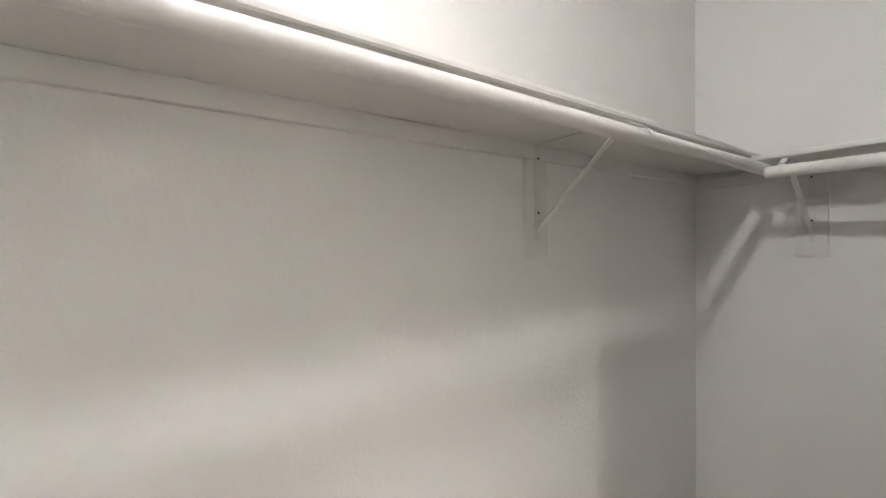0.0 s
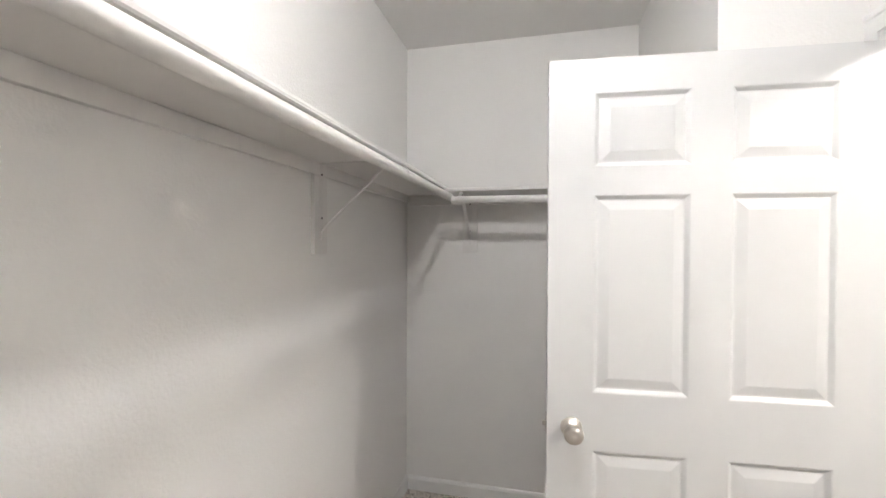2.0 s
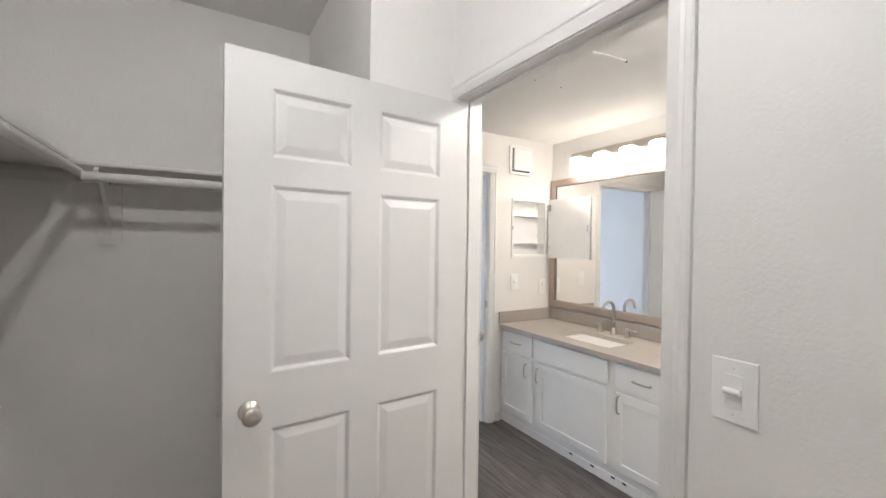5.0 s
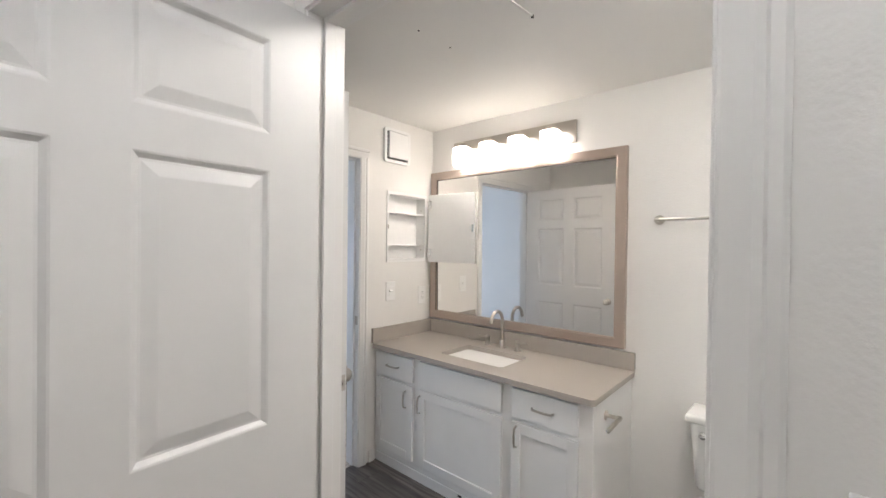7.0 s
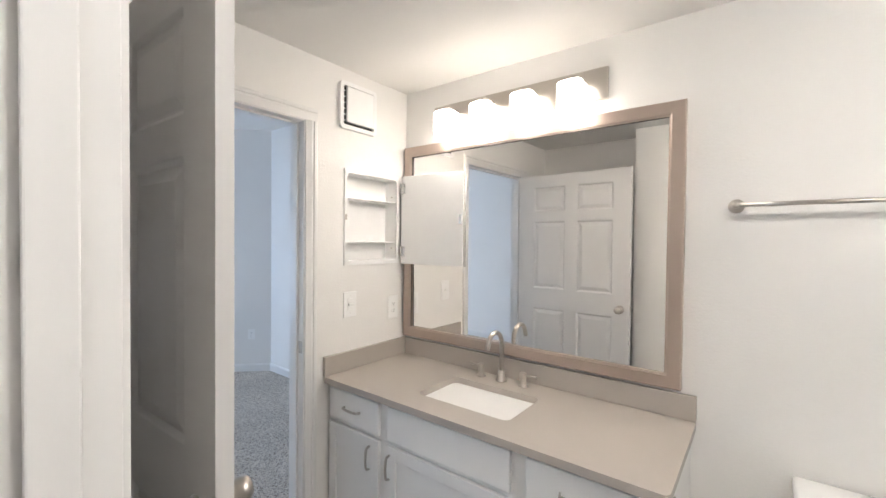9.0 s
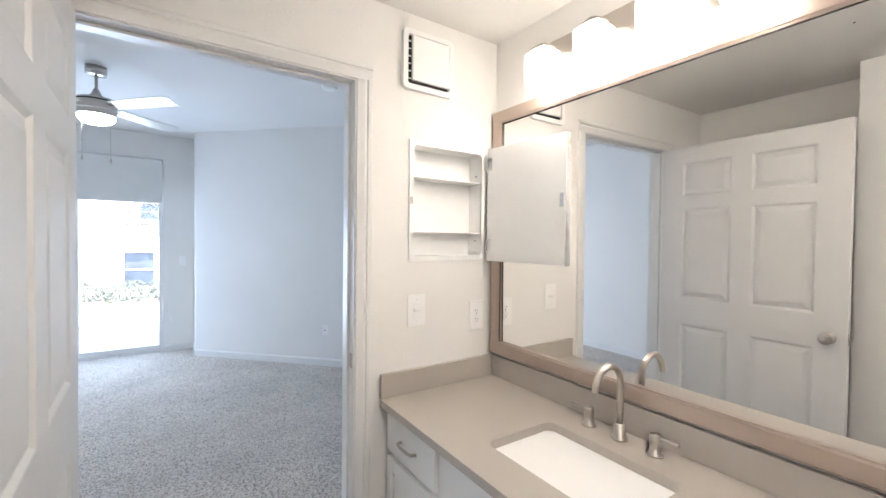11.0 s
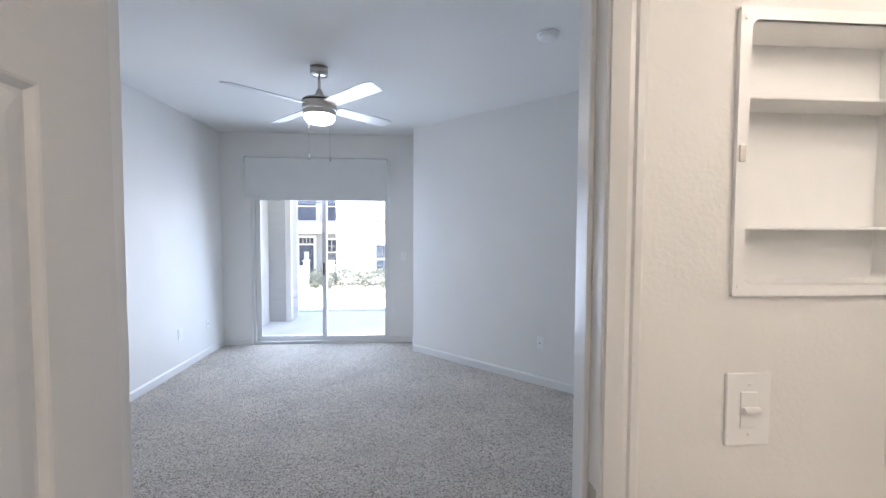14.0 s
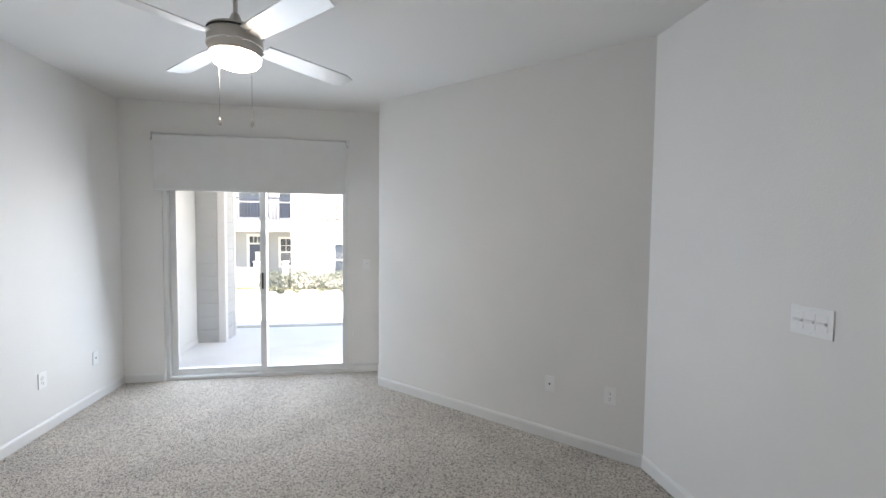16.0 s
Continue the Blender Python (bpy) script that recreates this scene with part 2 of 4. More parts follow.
def tube(points, r, n=14):
    """A bent pipe along a polyline."""
    bm = bmesh.new()
    pts = [Vector(p) for p in points]
    rings, side = [], None
    for i, p in enumerate(pts):
        d = (pts[min(i + 1, len(pts) - 1)] - pts[max(i - 1, 0)]).normalized()
        if side is None:
            side = d.orthogonal().normalized()
        side = (side - d * side.dot(d)).normalized()
        up = d.cross(side)
        rings.append([bm.verts.new(p + r * (math.cos(2 * math.pi * k / n) * side + math.sin(2 * math.pi * k / n) * up)) for k in range(n)])
    for a, b in zip(rings, rings[1:]):
        for k in range(n):
            bm.faces.new((a[k], a[(k + 1) % n], b[(k + 1) % n], b[k]))
    bm.faces.new(rings[0])
    bm.faces.new(rings[-1])
    bmesh.ops.recalc_face_normals(bm, faces=bm.faces)
    return bm


def extrude_profile(profile, p, q, inward):
    """A moulding: profile (out from the wall, across) swept from p to q; 'inward' is the way out from the wall."""
    p, q, out = Vector(p), Vector(q), Vector(inward).normalized()
    across = (q - p).normalized().cross(out)
    bm = bmesh.new()
    a = [bm.verts.new(p + out * u + across * v) for u, v in profile]
    b = [bm.verts.new(q + out * u + across * v) for u, v in profile]
    k = len(profile)
    for i in range(k):
        bm.faces.new((a[i], a[(i + 1) % k], b[(i + 1) % k], b[i]))
    bm.faces.new(a)
    bm.faces.new(b)
    bmesh.ops.recalc_face_normals(bm, faces=bm.faces)
    return bm


def strip(points, w, t, side):
    """A flat bar of width w (along side) and thickness t bent along points, in one piece."""
    pts, side = [Vector(p) for p in points], Vector(side).normalized()
    bm, rings = bmesh.new(), []
    for i, p in enumerate(pts):
        d = (pts[min(i + 1, len(pts) - 1)] - pts[max(i - 1, 0)]).normalized()
        up = d.cross(side).normalized()
        rings.append([bm.verts.new(p + side * (a * w / 2) + up * (b * t / 2)) for a, b in ((-1, -1), (1, -1), (1, 1), (-1, 1))])
    for a, b in zip(rings, rings[1:]):
        for k in range(4):
            bm.faces.new((a[k], a[(k + 1) % 4], b[(k + 1) % 4], b[k]))
    bm.faces.new(rings[0])
    bm.faces.new(rings[-1])
    bmesh.ops.recalc_face_normals(bm, faces=bm.faces)
    return bm


def structure(name, bm, mat, label, category, smooth=False):
    return tagged(part(name, bm, mat, None, "", smooth), label, category, "", "structure")


# ---- the plan, in metres ----
CW, CN, CE, CS = -0.70, 2.18, 1.010, -1.25        # closet: west, north, east, south faces
JX, JY = 0.628, 1.155                            # the jog in the closet's east wall
BW, BE, BN, BS = 1.12, 2.885, 2.407, -1.05       # bathroom faces
RX, RY = 0.80, 1.478                              # recess beside the bathroom's inner door
C_TOP, B_TOP, R_TOP = 2.745, 2.445, 2.790        # ceilings: closet, bathroom, bedroom
D1A, D1B, HEAD, HEAD2 = 0.220, 1.110, 2.128, 2.112             # closet door opening (along y)
D2A, D2B = 1.268, 2.160                          # bedroom door opening (along x)
RW, RS, RN, RE = -0.67, 2.527, 7.24, 3.53        # bedroom faces
SX0, SX1, STOP = -0.300, 1.505, 2.04               # sliding door opening

# walls
structure("wall_closet_west", box((CW - 0.12, CS - 0.12, 0), (CW, CN + 0.11, C_TOP)), WALL, "off-white textured painted closet wall behind the long shelf", "wall")
structure("wall_closet_north", box((CW, CN, 0), (JX, BN, C_TOP)), WALL, "off-white textured painted closet end wall", "wall")
structure("wall_closet_south", box((CW, CS - 0.12, 0), (CE, CS, C_TOP)), WALL, "off-white painted closet wall", "wall")
bm = box((JX, RY, 0), (RX, BN, C_TOP))
add_box(bm, (JX, JY, 0), (BW, RY, C_TOP))
structure("wall_closet_jog", bm, WALL, "off-white painted wall with a square jog", "wall")
bm = box((CE, CS - 0.12, 0), (BW, D1A - 0.02, C_TOP))
add_box(bm, (CE, D1A - 0.02, HEAD + 0.02), (BW, D1B + 0.02, C_TOP))
add_box(bm, (CE, D1B + 0.02, 0), (BW, JY, C_TOP))
structure("wall_closet_east", bm, WALL, "off-white painted wall around the closet doorway", "wall")
bm = box((RX, BN, 0), (D2A - 0.02, RS, R_TOP))
add_box(bm, (D2A - 0.02, BN, HEAD2 + 0.02), (D2B + 0.02, RS, R_TOP))
# the north wall of the bathroom has a niche for the medicine cabinet
MCX0, MCX1, MCZ0, MCZ1 = 2.402, 2.816, 1.400, 1.920
add_box(bm, (D2B + 0.02, BN, 0), (MCX0 + 0.02, RS, R_TOP))
add_box(bm, (MCX1 - 0.02, BN, 0), (BE + 0.12, RS, R_TOP))
add_box(bm, (MCX0 + 0.02, BN, 0), (MCX1 - 0.02, RS, MCZ0 + 0.02))
add_box(bm, (MCX0 + 0.02, BN, MCZ1 - 0.02), (MCX1 - 0.02, RS, R_TOP))
add_box(bm, (MCX0 + 0.02, BN + 0.10, MCZ0 + 0.02), (MCX1 - 0.02, RS, MCZ1 - 0.02))
add_box(bm, (RW - 0.12, BN, 0), (RX, RS, R_TOP))
add_box(bm, (BE + 0.12, BN, 0), (RE + 0.12, RS, R_TOP))
structure("wall_bath_north", bm, WALL, "cream painted wall between bathroom and bedroom", "wall")
structure("wall_bath_east", box((BE, BS - 0.12, 0), (BE + 0.12, BN, C_TOP)), WALL, "cream painted wall behind vanity and toilet", "wall")
structure("wall_bath_south", box((BW, BS - 0.12, 0), (BE, BS, C_TOP)), WALL, "cream painted bathroom wall", "wall")
structure("wall_bedroom_west", box((RW - 0.12, RS, 0), (RW, RN + 0.14, R_TOP)), WALL, "pale grey painted bedroom wall", "wall")
bm = box((RW, RN, 0), (SX0, RN + 0.14, R_TOP))
add_box(bm, (SX1, RN, 0), (1.95, RN + 0.14, R_TOP))
add_box(bm, (SX0, RN, STOP), (SX1, RN + 0.14, R_TOP))
structure("wall_bedroom_north", bm, WALL, "pale grey painted wall around the sliding glass door", "wall")
# the angled wall: a prism from the bend to the east wall
BX, BY, AX, AY = 1.83, 6.83, 3.53, 5.14
bm = bmesh.new()
ring = [(BX, BY), (AX, AY), (AX + 0.12, AY + 0.05), (BX + 0.12, BY + 0.05), (BX + 0.12, RN), (BX, RN)]
low = [bm.verts.new((x, y, 0)) for x, y in ring]
top = [bm.verts.new((x, y, R_TOP)) for x, y in ring]
for i in range(6):
    bm.faces.new((low[i], low[(i + 1) % 6], top[(i + 1) % 6], top[i]))
bm.faces.new(low)
bm.faces.new(top)
bmesh.ops.recalc_face_normals(bm, faces=bm.faces)
structure("wall_bedroom_angled", bm, WALL, "pale grey painted wall set at an angle", "wall")
structure("wall_bedroom_east", box((RE, RS, 0), (RE + 0.12, AY + 0.04, R_TOP)), WALL, "pale grey painted bedroom wall", "wall")

# floors and ceilings
structure("floor_closet", box((CW, CS, -0.08), (BW - 0.07, CN, 0.0)), CARPET, "flecked beige cut-pile carpet in the closet", "carpet")
structure("floor_bedroom", box((RW, BN + 0.05, -0.08), (RE, RN, 0.0)), CARPET, "flecked beige cut-pile bedroom carpet", "carpet")
structure("floor_bathroom", add_box(box((BW - 0.07, BS, -0.09), (BE, BN + 0.05, -0.008)), (RX, RY, -0.09), (BW - 0.07, BN + 0.05, -0.008)), DARK, "subfloor beneath the vinyl planks", "floor")
structure("ceiling_closet", box((CW - 0.12, CS - 0.12, C_TOP), (BW, CN + 0.11, C_TOP + 0.1)), CEIL, "off-white textured closet ceiling", "ceiling")
structure("ceiling_bathroom", add_box(box((BW - 0.02, BS, B_TOP), (BE, BN, B_TOP + 0.1)), (RX, RY, B_TOP), (BW - 0.02, BN, B_TOP + 0.1)), CEIL, "off-white textured bathroom ceiling", "ceiling")
structure("ceiling_bedroom", box((RW - 0.12, BN, R_TOP), (RE + 0.12, RN + 0.14, R_TOP + 0.1)), CEIL, "off-white textured bedroom ceiling", "ceiling")

# baseboards: one run a wall, with an eased top
BASE = ((0.0, 0.0), (0.012, 0.0), (0.012, 0.068), (0.008, 0.080), (0.003, 0.086), (0.0, 0.086))


def baseboard(p, q, out, label="white painted wooden baseboard"):
    p, q, o = Vector((*p, 0)), Vector((*q, 0)), Vector((*out, 0))
    if (q - p).cross(o).z < 0:
        p, q = q, p
    prof = [(u, v) for u, v in BASE]
    structure("baseboard", extrude_profile(prof, p, q, o), TRIM, label, "baseboard")


baseboard((CW, CS), (CW, CN), (1, 0))
baseboard((CW + 0.013, CN), (JX, CN), (0, -1))
baseboard((JX, JY), (JX, CN - 0.013), (-1, 0))
baseboard((JX + 0.001, JY), (CE, JY), (0, -1))
baseboard((CE, CS), (CE, D1A - 0.085), (-1, 0))
baseboard((RW, RS), (RW, RN), (1, 0))
baseboard((RW + 0.013, RN), (SX0 - 0.002, RN), (0, -1))
baseboard((SX1 + 0.002, RN), (BX - 0.013, RN), (0, -1))
baseboard((BX, BY), (BX, RN), (-1, 0))
baseboard((BX, BY), (AX, AY), (-0.707, -0.707))
baseboard((RE, RS), (RE, AY), (-1, 0))
baseboard((RW + 0.013, RS), (D2A - 0.1, RS), (0, 1))
baseboard((D2B + 0.1, RS), (RE - 0.013, RS), (0, 1))
baseboard((D2B + 0.095, BN), (2.30, BN), (0, -1))
baseboard((BE, BS), (BE, 0.845), (-1, 0))
baseboard((BW, BS), (BW, D1A - 0.085), (1, 0))

# door linings and casings
CASE = ((0.0, 0.0), (0.0, 0.062), (0.014, 0.062), (0.017, 0.056), (0.017, 0.044), (0.012, 0.040), (0.014, 0.030), (0.010, 0.012), (0.008, 0.0))


def casing(prefix, axis, wall, a, b, out, label, head=HEAD):
    """Two legs and a head of moulded casing round an opening from a to b on the plane 'wall'."""
    def at(s, z):
        return Vector((wall, s, z)) if axis == 'y' else Vector((s, wall, z))
    o = Vector((out, 0, 0)) if axis == 'y' else Vector((0, out, 0))
    along = Vector((0, 1, 0)) if axis == 'y' else Vector((1, 0, 0))
    frame_ob = thing(prefix, Matrix.Identity(4), label, "door casing", "", "structure")
    r = 0.006
    for s, sign in ((a - r, -1), (b + r, 1)):
        p, q = at(s, 0.0), at(s, head + r)
        if (q - p).cross(o).dot(along) * sign < 0:
            p, q = q, p
        part("casing_leg", extrude_profile(CASE, p, q, o), TRIM, frame_ob)
    p, q = at(a - r - 0.062, head + r), at(b + r + 0.062, head + r)
    if (q - p).cross(o).z < 0:
        p, q = q, p
    part("casing_head", extrude_profile(CASE, p, q, o), TRIM, frame_ob)
    return frame_ob


casing("door_trim_closet", 'y', CE, D1A, D1B, -1, "white moulded casing round the closet doorway")
casing("door_trim_closet_bath_side", 'y', BW, D1A, D1B, 1, "white moulded casing on the bathroom side of the closet doorway")
casing("door_trim_bedroom", 'x', BN, D2A, D2B, -1, "white moulded casing round the bedroom doorway", HEAD2)
casing("door_trim_bedroom_far_side", 'x', RS, D2A, D2B, 1, "white moulded casing on the bedroom side of the doorway", HEAD2)

lining = thing("door_lining_closet", Matrix.Identity(4), "white painted jambs of the closet doorway", "door frame", "", "structure")
part("jamb", box((CE - 0.001, D1A - 0.02, 0), (BW + 0.001, D1A, HEAD + 0.02), 0.0015), TRIM, lining)
part("jamb", box((CE - 0.001, D1B, 0), (BW + 0.001, D1B + 0.02, HEAD + 0.02), 0.0015), TRIM, lining)
part("head_jamb", box((CE - 0.001, D1A, HEAD), (BW + 0.001, D1B, HEAD + 0.02), 0.0015), TRIM, lining)
part("door_stop", box((CE + 0.045, D1A, 0), (CE + 0.08, D1A + 0.011, HEAD), 0.002), TRIM, lining)
part("door_stop", box((CE + 0.045, D1B - 0.011, 0), (CE + 0.08, D1B, HEAD), 0.002), TRIM, lining)
part("door_stop", box((CE + 0.045, D1A + 0.011, HEAD - 0.011), (CE + 0.08, D1B - 0.011, HEAD), 0.002), TRIM, lining)
lining = thing("door_lining_bedroom", Matrix.Identity(4), "white painted jambs of the bedroom doorway with a steel strike plate", "door frame", "", "structure")
part("jamb", box((D2A - 0.02, BN - 0.001, 0), (D2A, RS + 0.001, HEAD2 + 0.02), 0.0015), TRIM, lining)
part("jamb", box((D2B, BN - 0.001, 0), (D2B + 0.02, RS + 0.001, HEAD2 + 0.02), 0.0015), TRIM, lining)
part("head_jamb", box((D2A, BN - 0.001, HEAD2), (D2B, RS + 0.001, HEAD2 + 0.02), 0.0015), TRIM, lining)
part("door_stop", box((D2B - 0.011, BN + 0.042, 0), (D2B, BN + 0.077, HEAD2), 0.002), TRIM, lining)
part("door_stop", box((D2A, BN + 0.042, 0), (D2A + 0.011, BN + 0.077, HEAD2), 0.002), TRIM, lining)
part("door_stop", box((D2A + 0.011, BN + 0.042, HEAD2 - 0.011), (D2B - 0.011, BN + 0.077, HEAD2), 0.002), TRIM, lining)
part("strike_plate", box((D2B - 0.0018, BN + 0.008, 0.975), (D2B + 0.001, BN + 0.036, 1.035), 0.0006), NICKEL, lining, "brushed steel strike plate")


# ---- doors ----
def knob_set(parent, x, z, y_front, y_back):
    for y, s in ((y_front, -1), (y_back, 1)):
        rose = lathe(((0.0, 0.0), (0.030, 0.0), (0.032, 0.003), (0.028, 0.008), (0.014, 0.011), (0.012, 0.030), (0.020, 0.036), (0.027, 0.046), (0.0285, 0.056), (0.024, 0.066), (0.012, 0.070), (0.0, 0.0705)), 28, 'Y')
        bmesh.ops.scale(rose, vec=(1, s, 1), verts=rose.verts)
        bmesh.ops.recalc_face_normals(rose, faces=rose.faces)
        bmesh.ops.translate(rose, vec=(x, y, z), verts=rose.verts)
        part("knob", rose, NICKEL, parent, "round brushed nickel knob", True)


def panel_piece(x0, x1, z0, z1, t):
    """One moulded panel, sunk at its rim and raised in its field, on both faces."""
    bm = bmesh.new()
    rings = ((0.0, 0.0), (0.004, 0.0015), (0.013, 0.0085), (0.018, 0.0085), (0.042, 0.0025), (0.045, 0.002))
    for face, s in ((0.0, 1), (t, -1)):
        loops = []
        for inset, depth in rings:
            y = face + s * depth
            loops.append([bm.verts.new(v) for v in ((x0 + inset, y, z0 + inset), (x1 - inset, y, z0 + inset), (x1 - inset, y, z1 - inset), (x0 + inset, y, z1 - inset))])
        for a, b in zip(loops, loops[1:]):
            for k in range(4):
                bm.faces.new((a[k], a[(k + 1) % 4], b[(k + 1) % 4], b[k]))
        bm.faces.new(loops[-1])
    bmesh.ops.recalc_face_normals(bm, faces=bm.faces)
    return bm


def six_panel_door(name, m, w, h, label, hinges_at, side=1):
    """A moulded six-panel leaf: hinge edge at x = 0, faces at y = 0 and y = 0.035."""
    t, st, mu = 0.035, 0.131, 0.105
    d = thing(name, m, label, "door")
    pw = (w - 2 * st - mu) / 2
    xs = [0, st, st + pw, st + pw + mu, w - st, w]
    zs = [z * h / 2.03 for z in (0, 0.235, 0.892, 1.062, 1.638, 1.72, 1.932, 2.03)]
    bm = bmesh.new()
    for i in range(5):
        for j in range(7):
            if i in (1, 3) and j in (1, 3, 5):
                continue
            x0, x1, z0, z1 = xs[i], xs[i + 1], zs[j], zs[j + 1]
            for y in (0.0, t):
                bm.faces.new([bm.verts.new(v) for v in ((x0, y, z0), (x1, y, z0), (x1, y, z1), (x0, y, z1))])
    for x in (0, w):
        bm.faces.new([bm.verts.new(v) for v in ((x, 0, 0), (x, t, 0), (x, t, h), (x, 0, h))])
    for z in (0, h):
        bm.faces.new([bm.verts.new(v) for v in ((0, 0, z), (w, 0, z), (w, t, z), (0, t, z))])
    bmesh.ops.remove_doubles(bm, verts=bm.verts, dist=1e-5)
    bmesh.ops.recalc_face_normals(bm, faces=bm.faces)
    part("leaf", bm, DOOR, d)
    for i in (1, 3):
        for j in (1, 3, 5):
            part("panel", panel_piece(xs[i], xs[i + 1], zs[j], zs[j + 1], t), DOOR, d)
    knob_set(d, w - 0.071, 0.975, 0.0, t)
    part("latch", box((w - 0.0005, 0.006, 0.945), (w + 0.0015, 0.029, 1.005), 0.0006), NICKEL, d, "brushed steel latch plate")
    part("latch_bolt", box((w + 0.001, 0.011, 0.967), (w + 0.012, 0.024, 0.983), 0.003), NICKEL, d)
    for z in (0.20, 1.02, 1.82):
        hb = cyl((-0.006, hinges_at, z - 0.045), (-0.006, hinges_at, z + 0.045), 0.006, None, 12)
        add_box(hb, (-0.002, min(hinges_at, t / 2), z - 0.044), (0.0015, max(hinges_at, t / 2), z + 0.044))
        part("hinge", hb, NICKEL, d, "brushed steel hinge")
    return d


# the closet leaf stands open into the closet, hinge by the jog
six_panel_door("closet_door", pose(1.019, 1.109, 0.026, 0, 0, 180 + 4.1), 0.894, 2.066, "white moulded six-panel door standing wide open, nickel knob", -0.004)
# the bedroom leaf stands open into the bathroom
six_panel_door("bedroom_door", pose(1.307, 2.390, 0.026, 0, 0, -87.9), 0.950, 2.078, "white moulded six-panel door standing open beside the recess", -0.004)

# ---- closet: shelves, rods, brackets ----
SH_Z, SH_T, SH_D, ROD_R = 1.842, 0.019, 0.305, 0.019
ROD_OFF, ROD_Z, DROP = 0.338, 1.793, 0.020   # the end shelf hangs lower by DROP


def bullnose_board(p, q, out, depth, z, t):
    """A shelf board with a rounded front edge, from p to q along the wall."""
    prof = [(0.0, 0.0), (depth - 0.006, 0.0), (depth - 0.001, 0.003), (depth, t / 2), (depth - 0.001, t - 0.003), (depth - 0.006, t), (0.0, t)]
    p, q, o = Vector((*p, z)), Vector((*q, z)), Vector((*out, 0))
    if (q - p).cross(o).z < 0:
        p, q = q, p
    return extrude_profile(prof, p, q, o)


shelf = thing("closet_shelf", Matrix.Identity(4), "white painted wooden closet shelf on cleats along two walls", "shelf")
part("board", bullnose_board((CW, CS), (CW, CN), (1, 0), SH_D, SH_Z, SH_T), SHELF, shelf)
part("board", bullnose_board((CW + SH_D, CN), (JX, CN), (0, -1), SH_D, SH_Z - DROP, SH_T), SHELF, shelf)
part("cleat", box((CW, CS, SH_Z - 0.045), (CW + 0.018, CN, SH_Z - 0.0005), 0.002), SHELF, shelf)
part("cleat", box((CW + 0.018, CN - 0.018, SH_Z - DROP - 0.045), (JX, CN, SH_Z - DROP - 0.0005), 0.002), SHELF, shelf)


def rod(name, p, q, label):
    r = thing(name, Matrix.Identity(4), label, "closet rod")
    bm = bmesh.new()
    p, q = Vector(p), Vector(q)
    add_cyl(bm, p, q, ROD_R, None, 28, False)
    add_cyl(bm, q, p, ROD_R - 0.0015, None, 28, False)
    part("pole", bm, STEEL, r, "", True)
    d = (q - p).normalized()
    # a dark disc in the open end paints the shade inside the tube
    part("bore_shade", cyl(q - d * 0.012, q + d * 0.0005, ROD_R * 0.72, None, 24), DARK, r, "dark disc drawn as the shade inside the rod end")
    return r


rod("closet_rod", (CW + ROD_OFF, CS, ROD_Z), (CW + ROD_OFF, CN - ROD_OFF + 0.05, ROD_Z), "thick white enamelled closet rod under the long shelf")
rod("closet_rod", (JX, CN - ROD_OFF, ROD_Z - DROP), (CW + ROD_OFF + ROD_R + 0.001, CN - ROD_OFF, ROD_Z - DROP), "white enamelled closet rod under the end shelf")


def shelf_bracket(m, label):
    """Backboard on the wall, steel angle, slanting brace and rod hook; x runs out of the wall, y along it."""
    b = thing("shelf_bracket", m, label, "shelf bracket", "shelf brackets")
    part("backboard", box((0.0, -0.045, 1.508), (0.016, 0.045, SH_Z - 0.046), 0.0015), SHELF, b, "white painted backboard")
    bm = box((0.0165, -0.012, 1.60), (0.019, 0.012, SH_Z - 0.002), 0.0006)
    add_box(bm, (0.0165, -0.012, SH_Z - 0.004), (0.29, 0.012, SH_Z - 0.001), 0.0006)
    part("angle", bm, STEEL, b, "white enamelled steel angle")
    prof = [Vector((0.0195, 0, 1.560)), Vector((0.024, 0, 1.592)), Vector((0.040, 0, 1.612)), Vector((SH_D - 0.045, 0, SH_Z - 0.030)), Vector((SH_D - 0.02, 0, SH_Z - 0.010))]
    bm = strip(prof, 0.016, 0.005, (0, 1, 0))
    part("brace", bm, STEEL, b, "slanting steel brace")
    hook = [(ROD_OFF + (ROD_R + 0.002) * math.sin(a), 0, ROD_Z - (ROD_R + 0.002) * math.cos(a)) for a in [radians(x) for x in range(95, 176, 20)]]
    hook += [(ROD_OFF + 0.006, 0, ROD_Z + 0.026), (ROD_OFF - 0.03, 0, SH_Z - 0.006), (ROD_OFF - 0.08, 0, SH_Z - 0.003)]
    bm = strip(hook, 0.016, 0.0025, (0, 1, 0))
    part("hook", bm, STEEL, b, "steel hook round the rod")
    for z in (1.64, 1.80):
        part("screw", cyl((0.019, 0, z), (0.0205, 0, z), 0.004, None, 10), DARK, b, "small dark screw head")
    return b


br = shelf_bracket(pose(CW, 1.117, 0, 0, 0, 0), "white steel shelf bracket on a painted backboard, holding rod")
copy_thing(br, pose(CW, -0.75, 0, 0, 0, 0))
copy_thing(br, pose(-0.299, CN, -DROP, 0, 0, -90))

